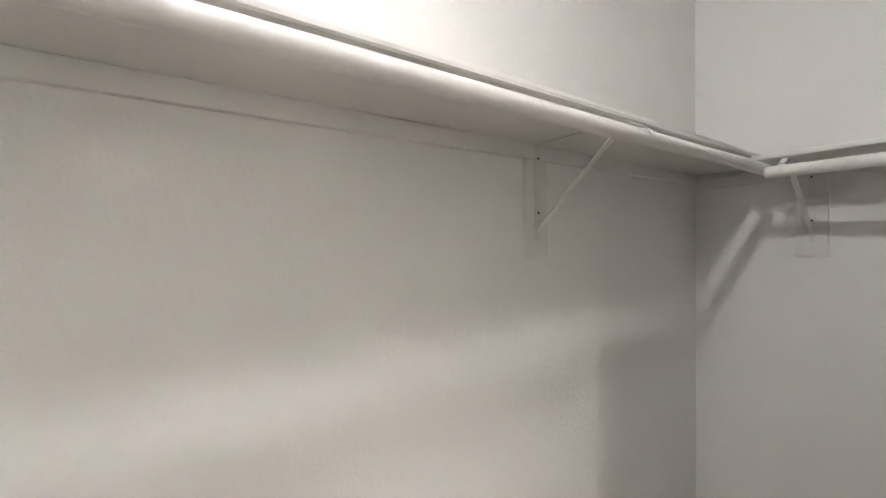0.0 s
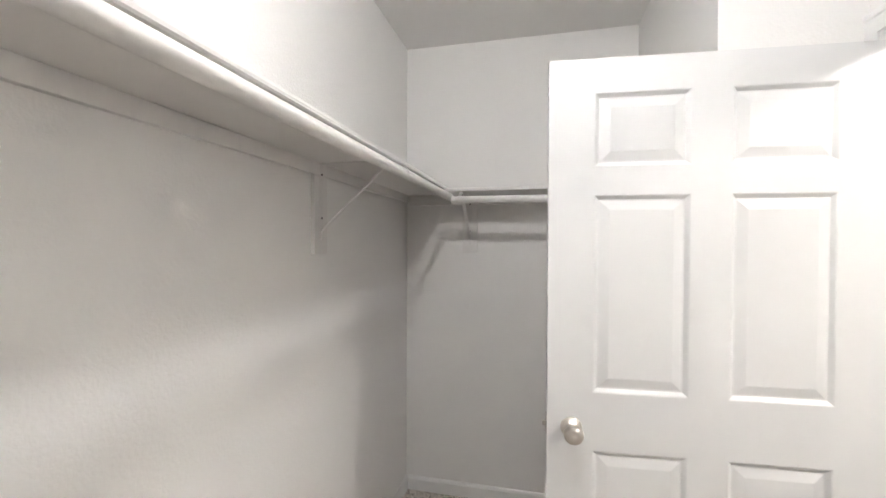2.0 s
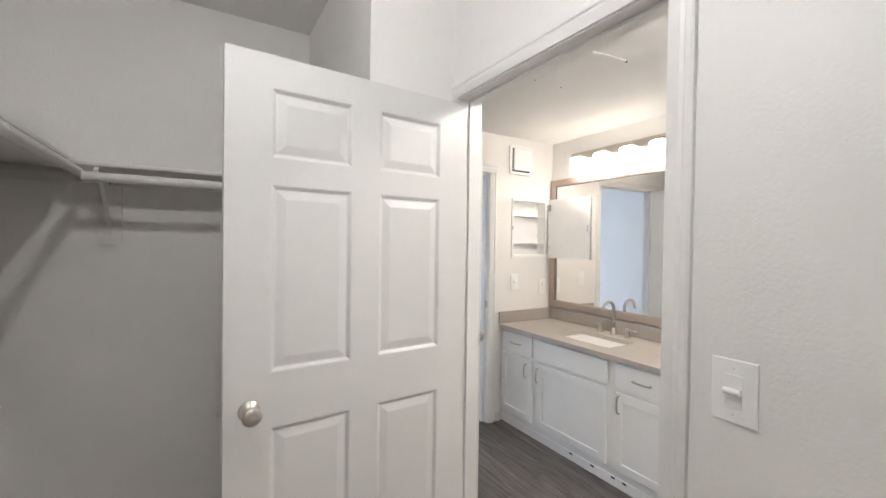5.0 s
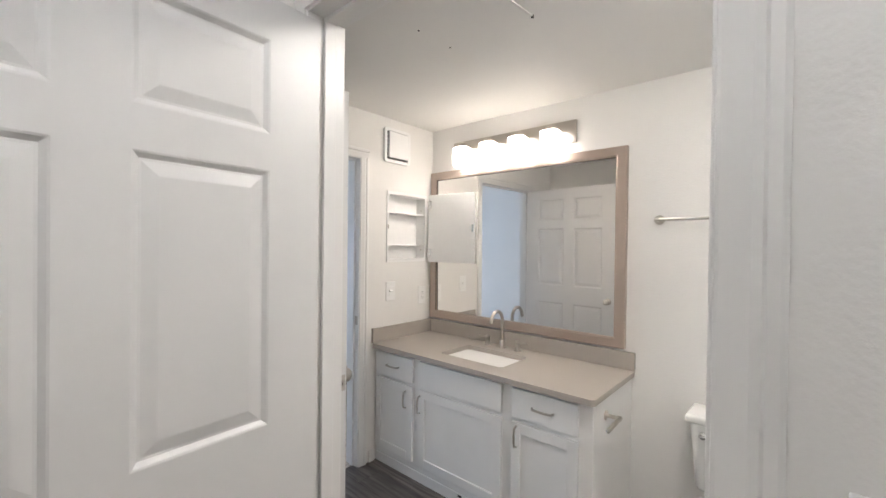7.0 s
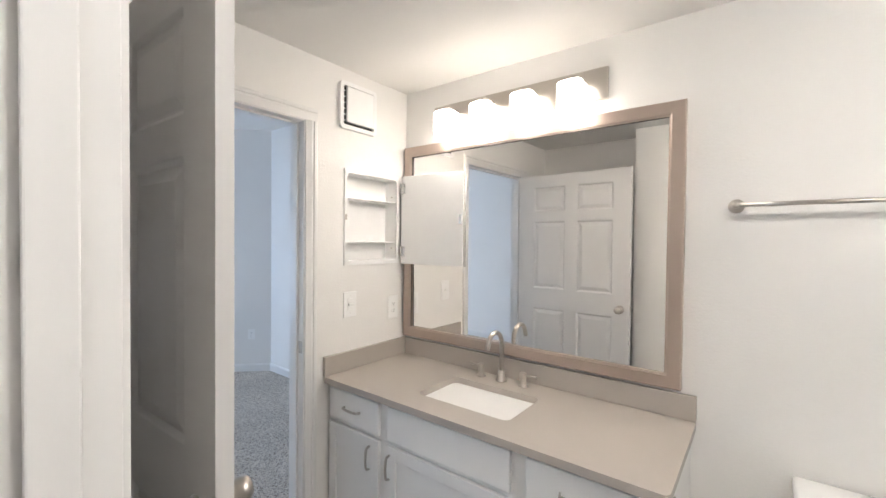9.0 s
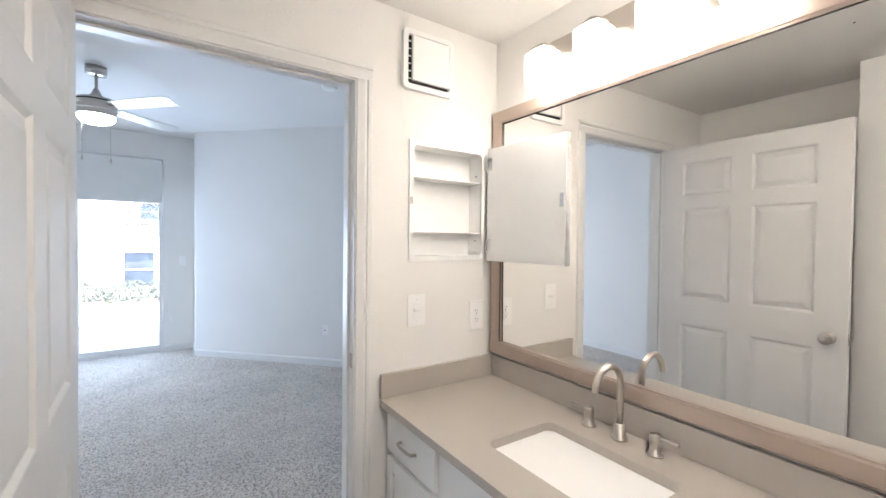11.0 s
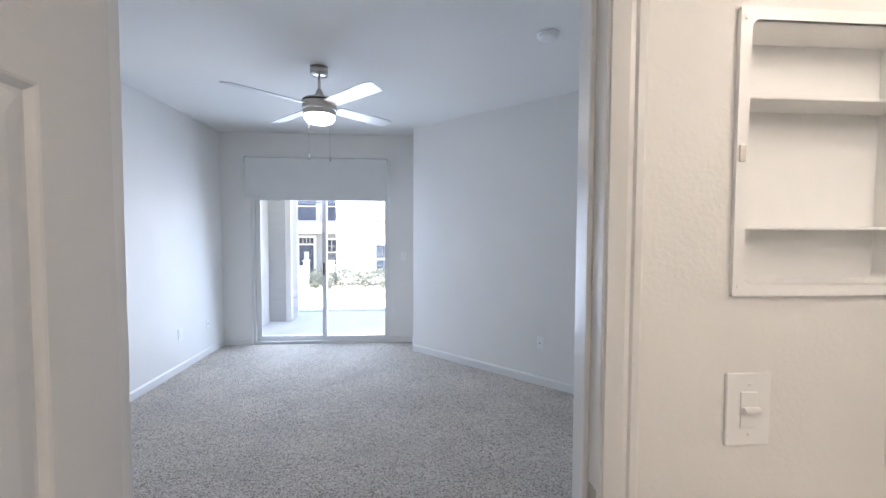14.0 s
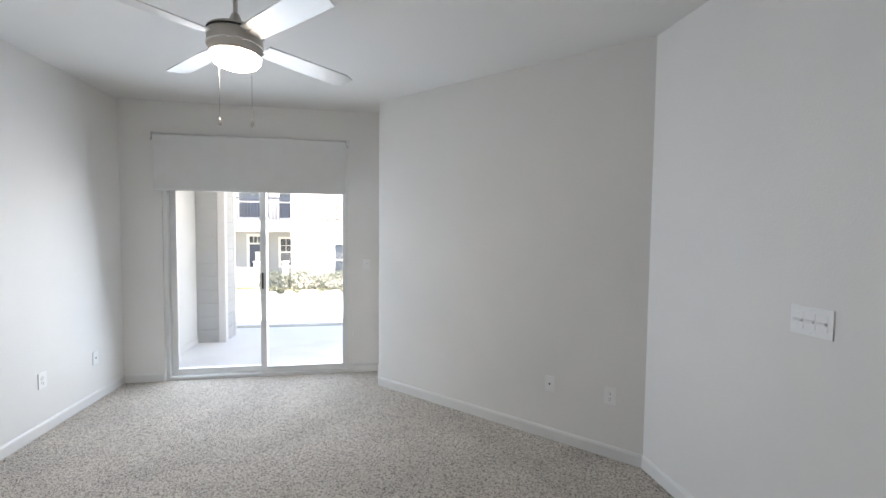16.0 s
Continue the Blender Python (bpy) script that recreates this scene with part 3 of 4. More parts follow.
# closet ceiling lamp, flush dome
lamp = thing("ceiling_lamp", pose(0.09, 0.18, C_TOP), "small flush ceiling lamp with a lit glass dome", "ceiling lamp", "flush ceiling lamps")
part("base", lathe(((0.0, 0.0), (0.065, 0.0), (0.065, -0.018), (0.058, -0.022), (0.0, -0.022)), 28), NICKEL, lamp)
part("dome", lathe(((0.056, -0.022), (0.054, -0.045), (0.045, -0.065), (0.024, -0.077), (0.0, -0.080)), 28), CLOSET_LIT, lamp, "lit opal glass dome", True)
lamp = thing("ceiling_lamp", pose(1.69, 0.20, B_TOP), "round flush bathroom ceiling lamp with a lit dome", "ceiling lamp", "flush ceiling lamps")
part("base", lathe(((0.0, 0.0), (0.13, 0.0), (0.13, -0.018), (0.115, -0.022), (0.0, -0.022)), 28), NICKEL, lamp)
part("dome", lathe(((0.112, -0.022), (0.108, -0.045), (0.085, -0.068), (0.045, -0.08), (0.0, -0.083)), 28), BATH_LIT, lamp, "lit opal glass dome", True)


# ---- switches and outlets: x along the wall, y out of it, origin at the plate's centre ----
def wall_plate(name, m, kind, label, w=0.076, h=0.118, gangs=1):
    p = thing(name, m, label, "light switch" if kind == "switch" else "outlet", "")
    part("plate", box((-w / 2, 0.0, -h / 2), (w / 2, 0.006, h / 2), 0.0025, 3), PLASTIC, p)
    for g in range(gangs):
        cx = (g - (gangs - 1) / 2) * 0.046
        if kind == "switch":
            part("insert", box((cx - 0.0168, 0.005, -0.034), (cx + 0.0168, 0.0078, 0.034), 0.0012), PLASTIC, p)
            bm = cyl((cx - 0.015, 0.013, 0.001), (cx + 0.015, 0.013, 0.001), 0.0062, None, 16)
            add_box(bm, (cx - 0.006, 0.006, -0.005), (cx + 0.006, 0.012, 0.006), 0.001)
            part("toggle", bm, PLASTIC, p)
        elif kind == "outlet":
            for z in (-0.0195, 0.0195):
                part("socket", lathe(((0.0, 0.0055), (0.0168, 0.0055), (0.0168, 0.0072), (0.0155, 0.008), (0.0, 0.008)), 20, 'Y'), PLASTIC, p).location = (cx, 0, z)
                bm = box((cx - 0.0075, 0.0078, z - 0.001), (cx - 0.0055, 0.0084, z + 0.008))
                add_box(bm, (cx + 0.0055, 0.0078, z - 0.001), (cx + 0.0075, 0.0084, z + 0.007))
                add_cyl(bm, (cx, 0.0078, z - 0.009), (cx, 0.0084, z - 0.009), 0.0028, None, 10)
                part("slots", bm, DARK, p, "dark contact slots")
        elif kind == "jack":
            part("jack", cyl((cx, 0.006, 0), (cx, 0.012, 0), 0.006, None, 14), DARK, p, "dark cable jack")
    for z in ((-0.047, 0.047) if kind == "switch" else (0.0,)):
        if kind != "jack":
            part("screw", cyl((0, 0.0058, z), (0, 0.0068, z), 0.0028, None, 10), STEEL, p)
    return p


wall_plate("light_switch", pose(CE, 0.063, 1.2255, 0, 0, 90), "switch", "white toggle switch plate on the closet wall", 0.084, 0.130)
wall_plate("light_switch", pose(2.444, BN, 1.187, 0, 0, 180), "switch", "white toggle switch plate beside the bedroom doorway", 0.087, 0.138)
wall_plate("wall_outlet", pose(2.775, BN, 1.135, 0, 0, 180), "outlet", "white duplex outlet above the vanity backsplash", 0.085, 0.138)
wall_plate("light_switch", pose(RE, 4.14, 1.20, 0, 0, 90), "switch", "white three-gang switch plate on the bedroom wall", 0.165, 0.118, 3)
S2 = math.sqrt(0.5)
wall_plate("wall_outlet", pose(3.376, 5.293, 0.430, 0, 0, 135.3), "outlet", "white duplex outlet low on the angled wall")
wall_plate("cable_jack_plate", pose(3.074, 5.594, 0.418, 0, 0, 135.3), "jack", "small white cable jack plate on the angled wall", 0.07, 0.115)
wall_plate("wall_outlet", pose(RW, 6.23, 0.40, 0, 0, -90), "outlet", "white duplex outlet low on the bedroom wall")
wall_plate("cable_jack_plate", pose(RW, 6.82, 0.385, 0, 0, -90), "jack", "small white cable jack plate on the bedroom wall", 0.07, 0.115)
wall_plate("light_switch", pose(1.70, RN, 1.18, 0, 0, 180), "switch", "white switch plate beside the sliding door")

# ---- bathroom: vanity ----
VX, VTOP, VY0, VY1 = 2.300, 0.806, 0.850, 2.405
van = thing("vanity_cabinet", Matrix.Identity(4), "white painted vanity cabinet with shaker doors and drawers", "cabinet")
bm = box((VX + 0.02, VY0, 0.10), (BE - 0.001, VY1, VTOP), 0.002)
add_box(bm, (VX + 0.028, VY0, 0.0), (BE - 0.001, VY1, 0.10))
part("body", bm, CABINET, van)
part("base_strip", box((VX + 0.020, VY0, 0.0), (VX + 0.0275, VY1, 0.062), 0.002), CABINET, van, "chipped white base strip")
for y in (1.62, 1.44, 1.28, 1.20):
    part("chip", box((VX + 0.0192, y, 0.044), (VX + 0.0202, y + 0.028, 0.056), 0.0004, 1), DARK, van, "dark chip in the base strip")
part("hinge", cyl((VX + 0.010, 0.909, 0.19), (VX + 0.010, 0.909, 0.27), 0.006, None, 12), CHROME, van, "steel door hinge")


def bar_handle(parent, y, z, length, vertical):
    """A flat arched pull with two feet."""
    h = length / 2
    prof = [(-h, 0.0), (-h + 0.006, -0.020), (-h * 0.5, -0.0245), (0, -0.026), (h * 0.5, -0.0245), (h - 0.006, -0.020), (h, 0.0)]
    pts = [Vector((VX + o, y, z + s)) if vertical else Vector((VX + o, y + s, z)) for s, o in prof]
    bm = strip(pts, 0.010, 0.008, (0, 1, 0) if vertical else (0, 0, 1))
    bmesh.ops.bevel(bm, geom=list(bm.edges), offset=0.001, segments=1, affect='EDGES')
    part("handle", bm, NICKEL, parent, "brushed nickel pull")


def shaker(name, y0, y1, z0, z1, handle):
    w = 0.052
    bm = bmesh.new()
    add_box(bm, (VX, y0, z0), (VX + 0.019, y0 + w, z1), 0.0015, 1)
    add_box(bm, (VX, y1 - w, z0), (VX + 0.019, y1, z1), 0.0015, 1)
    add_box(bm, (VX, y0 + w, z0), (VX + 0.019, y1 - w, z0 + w), 0.0015, 1)
    add_box(bm, (VX, y0 + w, z1 - w), (VX + 0.019, y1 - w, z1), 0.0015, 1)
    d = part(name, bm, CABINET, van)
    part("door_panel", box((VX + 0.009, y0 + w - 0.004, z0 + w - 0.004), (VX + 0.017, y1 - w + 0.004, z1 - w + 0.004)), CABINET, d)
    if handle:
        bar_handle(d, handle[0], handle[1], 0.11, True)


def drawer_front(y0, y1, z0, z1, handle):
    d = part("drawer_front", box((VX, y0, z0), (VX + 0.019, y1, z1), 0.004, 2), CABINET, van)
    if handle:
        bar_handle(d, (y0 + y1) / 2, (z0 + z1) / 2, 0.115, False)


for y0, y1, pull, hy, hz in ((2.022, 2.386, True, 2.080, 0.515), (1.342, 1.965, False, 1.948, 0.515), (0.916, 1.278, True, 1.246, 0.535)):
    drawer_front(y0, y1, 0.630, 0.786, pull)
    shaker("door", y0, y1, 0.120, 0.606, (hy, hz))

# worktop with the basin cut-out
CT0, CT1 = VTOP, 0.836
SKX0, SKX1, SKY0, SKY1 = 2.408, 2.708, 1.410, 1.882
top_ob = thing("vanity_worktop", Matrix.Identity(4), "taupe quartz worktop with an undermount basin cut-out and backsplashes", "worktop")
bm = bmesh.new()


def rounded_rect(x0, x1, y0, y1, r, n=6):
    pts = []
    for cx, cy, a0 in ((x1 - r, y1 - r, 0), (x0 + r, y1 - r, 90), (x0 + r, y0 + r, 180), (x1 - r, y0 + r, 270)):
        for k in range(n + 1):
            a = radians(a0 + 90 * k / n)
            pts.append((cx + r * math.cos(a), cy + r * math.sin(a)))
    return pts


def slab_with_hole(outer, inner, z0, z1):
    """Two loops of equally many points joined to a slab with a hole."""
    bm = bmesh.new()
    k = len(outer)
    vo = [[bm.verts.new((x, y, z)) for x, y in outer] for z in (z0, z1)]
    vi = [[bm.verts.new((x, y, z)) for x, y in inner] for z in (z0, z1)]
    for i in range(k):
        j = (i + 1) % k
        bm.faces.new((vo[1][i], vo[1][j], vi[1][j], vi[1][i]))
        bm.faces.new((vo[0][i], vi[0][i], vi[0][j], vo[0][j]))
        bm.faces.new((vo[0][i], vo[0][j], vo[1][j], vo[1][i]))
        bm.faces.new((vi[0][i], vi[1][i], vi[1][j], vi[0][j]))
    bmesh.ops.recalc_face_normals(bm, faces=bm.faces)
    return bm


outer = rounded_rect(2.272, BE - 0.001, 0.832, BN - 0.001, 0.022)
inner = rounded_rect(SKX0, SKX1, SKY0, SKY1, 0.030)
# the corners on the walls stay nearly square
part("slab", slab_with_hole(outer, inner, CT0, CT1), QUARTZ, top_ob)
part("backsplash", box((BE - 0.021, 0.833, CT1 + 0.0005), (BE - 0.001, BN - 0.022, 0.936), 0.0015), QUARTZ, top_ob)
part("side_splash", box((2.274, BN - 0.021, CT1 + 0.0005), (BE - 0.001, BN - 0.001, 0.936), 0.0015), QUARTZ, top_ob)

basin = thing("sink_basin", pose((SKX0 + SKX1) / 2, (SKY0 + SKY1) / 2, CT0), "white porcelain rectangular undermount sink basin", "sink")
bm = bmesh.new()
hx, hy = (SKX1 - SKX0) / 2, (SKY1 - SKY0) / 2
loops = []
for grow, r, z in ((0.03, 0.03, -0.002), (0.006, 0.03, -0.002), (0.001, 0.03, -0.008), (-0.012, 0.035, -0.08), (-0.035, 0.05, -0.115), (-0.075, 0.05, -0.124), (-0.13, 0.012, -0.128)):
    loops.append([bm.verts.new((x, y, z)) for x, y in rounded_rect(-hx - grow, hx + grow, -hy - grow, hy + grow, r)])
for a, b in zip(loops, loops[1:]):
    for i in range(len(a)):
        j = (i + 1) % len(a)
        bm.faces.new((a[i], a[j], b[j], b[i]))
bm.faces.new(loops[-1])
bmesh.ops.recalc_face_normals(bm, faces=bm.faces)
part("bowl", bm, PORCELAIN, basin, "", True)
part("drain", lathe(((0.0, -0.128), (0.022, -0.127), (0.024, -0.123), (0.017, -0.121), (0.014, -0.124), (0.0, -0.124)), 24), NICKEL, basin, "brushed nickel drain ring", True).location = (0.02, -0.02, 0.0015)
part("overflow", cyl((hx - 0.012, 0, -0.045), (hx - 0.006, 0, -0.043), 0.009, None, 16), DARK, basin, "dark overflow hole")

# widespread faucet
FX, FY = 2.803, 1.665
fau = thing("faucet", pose(FX, FY, CT1), "brushed nickel widespread faucet with a gooseneck spout", "faucet")
part("base", lathe(((0.0, 0.0), (0.026, 0.0), (0.026, 0.006), (0.019, 0.008), (0.018, 0.05), (0.014, 0.054), (0.0, 0.054)), 24), NICKEL, fau, "", True)
arc = [(0, 0, 0.05), (0, 0, 0.12), (0, 0, 0.185)] + [(-0.066 + 0.066 * math.cos(radians(a)), 0, 0.188 + 0.066 * math.sin(radians(a))) for a in range(0, 166, 15)] + [(-0.136, 0, 0.182)]
part("spout", tube(arc, 0.0115, 16), NICKEL, fau, "", True)
for s in (-1, 1):
    hb = lathe(((0.0, 0.0), (0.025, 0.0), (0.025, 0.006), (0.017, 0.008), (0.016, 0.042), (0.017, 0.044), (0.017, 0.062), (0.014, 0.065), (0.0, 0.065)), 24)
    ho = part("valve", hb, NICKEL, fau, "", True)
    ho.location = (0, s * 0.120, 0)
    part("lever", cyl((0, 0, 0.053), (0, s * 0.07, 0.056), 0.0055, None, 12), NICKEL, ho, "thin lever", True)

# mirror in its frame
MY0, MY1, MZ0, MZ1, MF = 0.886, 2.392, 0.952, 2.104, 0.060
mir = thing("vanity_mirror", Matrix.Identity(4), "large wall mirror in a champagne bronze frame above the vanity", "mirror")
FP = ((0.0, 0.0), (0.0, MF), (0.030, MF), (0.034, MF - 0.004), (0.034, 0.010), (0.031, 0.005), (0.030, 0.0))


def mitred(a, b, horizontal):
    """One mitred length of the mirror frame; a and b are its outer corners (y, z)."""
    bm = bmesh.new()
    cy, cz = (MY0 + MY1) / 2, (MZ0 + MZ1) / 2
    ends = []
    for y, z in (a, b):
        sy, sz = (1 if y < cy else -1), (1 if z < cz else -1)
        ends.append([bm.verts.new((BE - u, y + sy * (MF - v), z + sz * (MF - v))) for u, v in FP])
    k = len(FP)
    for i in range(k):
        bm.faces.new((ends[0][i], ends[0][(i + 1) % k], ends[1][(i + 1) % k], ends[1][i]))
    bm.faces.new(ends[0])
    bm.faces.new(ends[1])
    bmesh.ops.recalc_face_normals(bm, faces=bm.faces)
    return bm


corners = ((MY0, MZ0), (MY1, MZ0), (MY1, MZ1), (MY0, MZ1))
for i in range(4):
    part("frame_rail", mitred(corners[i], corners[(i + 1) % 4], i % 2 == 0), BRONZE, mir, "champagne bronze rail")
# the glass leans a little out of the wall's plane
hw, hh = (MY1 - MY0) / 2 - MF + 0.004, (MZ1 - MZ0) / 2 - MF + 0.004
bm = box((0.0, -hw, -hh), (0.004, hw, hh))
bmesh.ops.transform(bm, matrix=pose(BE - 0.022, (MY0 + MY1) / 2, (MZ0 + MZ1) / 2, 0, -0.3, -0.22), verts=bm.verts)
part("glass", bm, MIRROR, mir, "clear mirror glass")

# dark strips draw the shaded gap between frame and glass on two sides
for lo, hi in (((MY1 - MF - 0.005, MZ0 + MF), (MY1 - MF, MZ1 - MF)), ((MY0 + MF, MZ1 - MF - 0.004), (MY1 - MF - 0.0055, MZ1 - MF))):
    part("edge_shade", box((BE - 0.0275, lo[0], lo[1]), (BE - 0.0262, hi[0], hi[1])), DARK, mir, "thin dark strip drawn as shade along the glass edge")

# vanity light: back plate, four opal cubes
lx = BE
vl = thing("vanity_light", Matrix.Identity(4), "nickel bar light with four lit opal glass shades", "wall lamp")
part("back_plate", box((lx - 0.022, 1.190, 2.172), (lx - 0.001, 2.165, 2.312), 0.003), NICKEL, vl, "brushed nickel back plate")
for y in (1.325, 1.560, 1.795, 2.03):
    part("arm", box((lx - 0.085, y - 0.012, 2.258), (lx - 0.022, y + 0.012, 2.274), 0.002), NICKEL, vl)
    cap = lathe(((0.0, 0.0), (0.050, 0.0), (0.050, 0.006), (0.034, 0.010), (0.032, 0.020), (0.022, 0.026), (0.0, 0.028)), 24)
    bmesh.ops.translate(cap, vec=(lx - 0.085, y, 2.2502), verts=cap.verts)
    part("cap", cap, NICKEL, vl, "", True)
    sh = part("shade", box((lx - 0.14, y - 0.055, 2.112), (lx - 0.03, y + 0.055, 2.250), 0.018, 4), SHADE_LIT, vl, "lit opal glass shade", True)
    part("bulb_face", box((lx - 0.125, y - 0.040, 2.106), (lx - 0.045, y + 0.040, 2.1115), 0.002), BULB_LIT, sh, "bright lit underside")

# medicine cabinet: recessed box, door swung open to the mirror
mc = thing("medicine_cabinet", Matrix.Identity(4), "white recessed medicine cabinet, mirrored door open, empty shelves", "medicine cabinet")
fl = 0.022
ROUND = rounded_rect(MCX0, MCX1, MCZ0, MCZ1, 0.004)
INN = rounded_rect(MCX0 + fl, MCX1 - fl, MCZ0 + fl, MCZ1 - fl, 0.016)
bm = slab_with_hole(ROUND, INN, 0.0, 0.008)
bmesh.ops.rotate(bm, matrix=Matrix.Rotation(radians(90), 3, 'X'), verts=bm.verts)
bmesh.ops.translate(bm, vec=(0, BN - 0.0, 0), verts=bm.verts)
part("flange", bm, PLASTIC, mc)
bm = bmesh.new()
loops = []
for y in (BN - 0.006, BN + 0.088):
    loops.append([bm.verts.new((x, y, z)) for x, z in INN])
for i in range(len(INN)):
    j = (i + 1) % len(INN)
    bm.faces.new((loops[0][i], loops[0][j], loops[1][j], loops[1][i]))
bm.faces.new(loops[1])
for f in bm.faces:
    f.normal_update()
bmesh.ops.recalc_face_normals(bm, faces=bm.faces)
bmesh.ops.reverse_faces(bm, faces=bm.faces)
part("inner_box", bm, PLASTIC, mc)
for z in (1.523, 1.762):
    part("shelf", box((MCX0 + fl + 0.001, BN + 0.004, z), (MCX1 - fl - 0.001, BN + 0.086, z + 0.006), 0.0015), PLASTIC, mc)
for x, z in ((MCX1 - fl - 0.0005, 1.80), (MCX1 - fl - 0.0005, 1.49)):
    part("shelf_peg", cyl((x - 0.006, BN + 0.03, z), (x, BN + 0.03, z), 0.004, None, 12), NICKEL, mc)
part("catch", box((MCX0 + 0.004, BN - 0.0105, 1.645), (MCX0 + 0.016, BN - 0.0075, 1.675), 0.001), NICKEL, mc, "steel magnet catch")
for z in (MCZ0 + 0.01, MCZ1 - 0.03):
    part("bumper", cyl((MCX0 + 0.010, BN - 0.0085, z + 0.01), (MCX0 + 0.010, BN - 0.0115, z + 0.01), 0.004, None, 12), PLASTIC, mc)


def door_m(bm):
    bmesh.ops.rotate(bm, matrix=Matrix.Rotation(radians(MC_OPEN), 3, 'Z'), verts=bm.verts)
    bmesh.ops.translate(bm, vec=(MCX1 - 0.004, BN - 0.030, 0), verts=bm.verts)
    return bm


MC_OPEN = 94.8
md = part("door", door_m(box((-0.435, -0.014, MCZ0 - 0.004), (0.0, 0.0, MCZ1 + 0.004), 0.001)), PLASTIC, mc, "white door back")
part("mirror_face", door_m(box((-0.434, -0.020, MCZ0 - 0.003), (-0.001, -0.0145, MCZ1 + 0.003))), MIRROR, md, "mirror glass face")
bm = box((-0.4365, -0.0215, MCZ0 - 0.005), (-0.430, -0.002, MCZ1 + 0.005), 0.0008)
part("edge_trim", door_m(bm), CHROME, md, "polished steel edge")
part("strike", door_m(box((-0.425, 0.0, 1.63), (-0.408, 0.003, 1.685), 0.001)), CHROME, md, "steel strike plate")
for z in (1.47, 1.85):
    bm = box((-0.030, 0.0, z - 0.03), (-0.002, 0.0025, z + 0.03), 0.0006)
    add_cyl(bm, (0.0, 0.002, z - 0.03), (0.0, 0.002, z + 0.03), 0.005, None, 12)
    part("hinge", door_m(bm), CHROME, md, "steel butt hinge")

# wall fan grille
gx0, gx1, gz0, gz1 = 2.362, 2.616, 2.125, 2.374
gr = thing("exhaust_fan", Matrix.Identity(4), "white square exhaust fan cover with a dark slot round it", "exhaust fan")
bm = slab_with_hole(rounded_rect(gx0, gx1, gz0, gz1, 0.022), rounded_rect(gx0 + 0.022, gx1 - 0.022, gz0 + 0.022, gz1 - 0.022, 0.010), 0.0, 0.020)
bmesh.ops.rotate(bm, matrix=Matrix.Rotation(radians(90), 3, 'X'), verts=bm.verts)
bmesh.ops.translate(bm, vec=(0, BN, 0), verts=bm.verts)
part("rim", bm, PLASTIC, gr)
part("throat", box((gx0 + 0.02, BN - 0.004, gz0 + 0.02), (gx1 - 0.02, BN - 0.0005, gz1 - 0.02)), DARK, gr, "dark fan throat")
part("cover", box((gx0 + 0.040, BN - 0.026, gz0 + 0.036), (gx1 - 0.026, BN - 0.012, gz1 - 0.026), 0.004, 3), PLASTIC, gr)
for k in range(6):
    z = gz0 + 0.045 + k * 0.031
    part("rib", box((gx0 + 0.022, BN - 0.010, z), (gx0 + 0.041, BN - 0.004, z + 0.004)), PLASTIC, gr)

# towel bar over the toilet
tb = thing("towel_bar", Matrix.Identity(4), "brushed nickel towel bar on the wall above the toilet", "towel bar")
TZ, TY0, TY1 = 1.678, 0.042, 0.722
for y in (TY0, TY1):
    post = lathe(((0.0, 0.0), (0.026, 0.0), (0.026, -0.006), (0.020, -0.010), (0.010, -0.014), (0.009, -0.05), (0.012, -0.054), (0.012, -0.072), (0.0, -0.074)), 24, 'X')
    bmesh.ops.translate(post, vec=(BE, y, TZ), verts=post.verts)
    part("post", post, NICKEL, tb, "", True)
part("bar", cyl((BE - 0.063, TY0, TZ), (BE - 0.063, TY1, TZ), 0.008, None, 20), NICKEL, tb, "", True)

# paper holder on the vanity's end
ph = thing("paper_holder", Matrix.Identity(4), "empty brushed nickel toilet paper holder on the vanity side", "paper holder")
post = lathe(((0.0, 0.0), (0.024, 0.0), (0.024, -0.006), (0.010, -0.011), (0.009, -0.055), (0.013, -0.058), (0.013, -0.075), (0.0, -0.076)), 22, 'Y')
bmesh.ops.translate(post, vec=(2.472, VY0 + 0.002, 0.708), verts=post.verts)
part("post", post, NICKEL, ph, "", True)
part("arm", cyl((2.484, VY0 - 0.066, 0.708), (2.315, VY0 - 0.066, 0.700), 0.010, None, 18), NICKEL, ph, "", True)

# toilet
tl = thing("toilet", pose(2.868, 0.310, 0), "white porcelain toilet with a chrome flush lever", "toilet")
bm = bmesh.new()
loops = []
for z, x0, x1, w, r in ((0.38, -0.165, -0.015, 0.19, 0.03), (0.40, -0.175, -0.010, 0.20, 0.035), (0.695, -0.190, -0.008, 0.225, 0.04), (0.700, -0.188, -0.010, 0.222, 0.04)):
    loops.append([bm.verts.new((x, y, z)) for x, y in rounded_rect(x0, x1, -w, w, r)])
for a, b in zip(loops, loops[1:]):
    for i in range(len(a)):
        bm.faces.new((a[i], a[(i + 1) % len(a)], b[(i + 1) % len(a)], b[i]))
bm.faces.new(loops[0])
bm.faces.new(loops[-1])
bmesh.ops.recalc_face_normals(bm, faces=bm.faces)
part("tank", bm, PORCELAIN, tl, "", True)
part("tank_lid", box((-0.205, -0.238, 0.701), (-0.004, 0.238, 0.741), 0.014, 4), PORCELAIN, tl, "", True)
lv = cyl((-0.19, 0.165, 0.655), (-0.205, 0.165, 0.655), 0.016, None, 18)
part("lever_rose", lv, CHROME, tl, "", True)
part("flush_lever", tube([(-0.208, 0.175, 0.655), (-0.212, 0.15, 0.655), (-0.216, 0.11, 0.65), (-0.212, 0.075, 0.645)], 0.007, 12), CHROME, tl, "polished chrome flush lever", True)
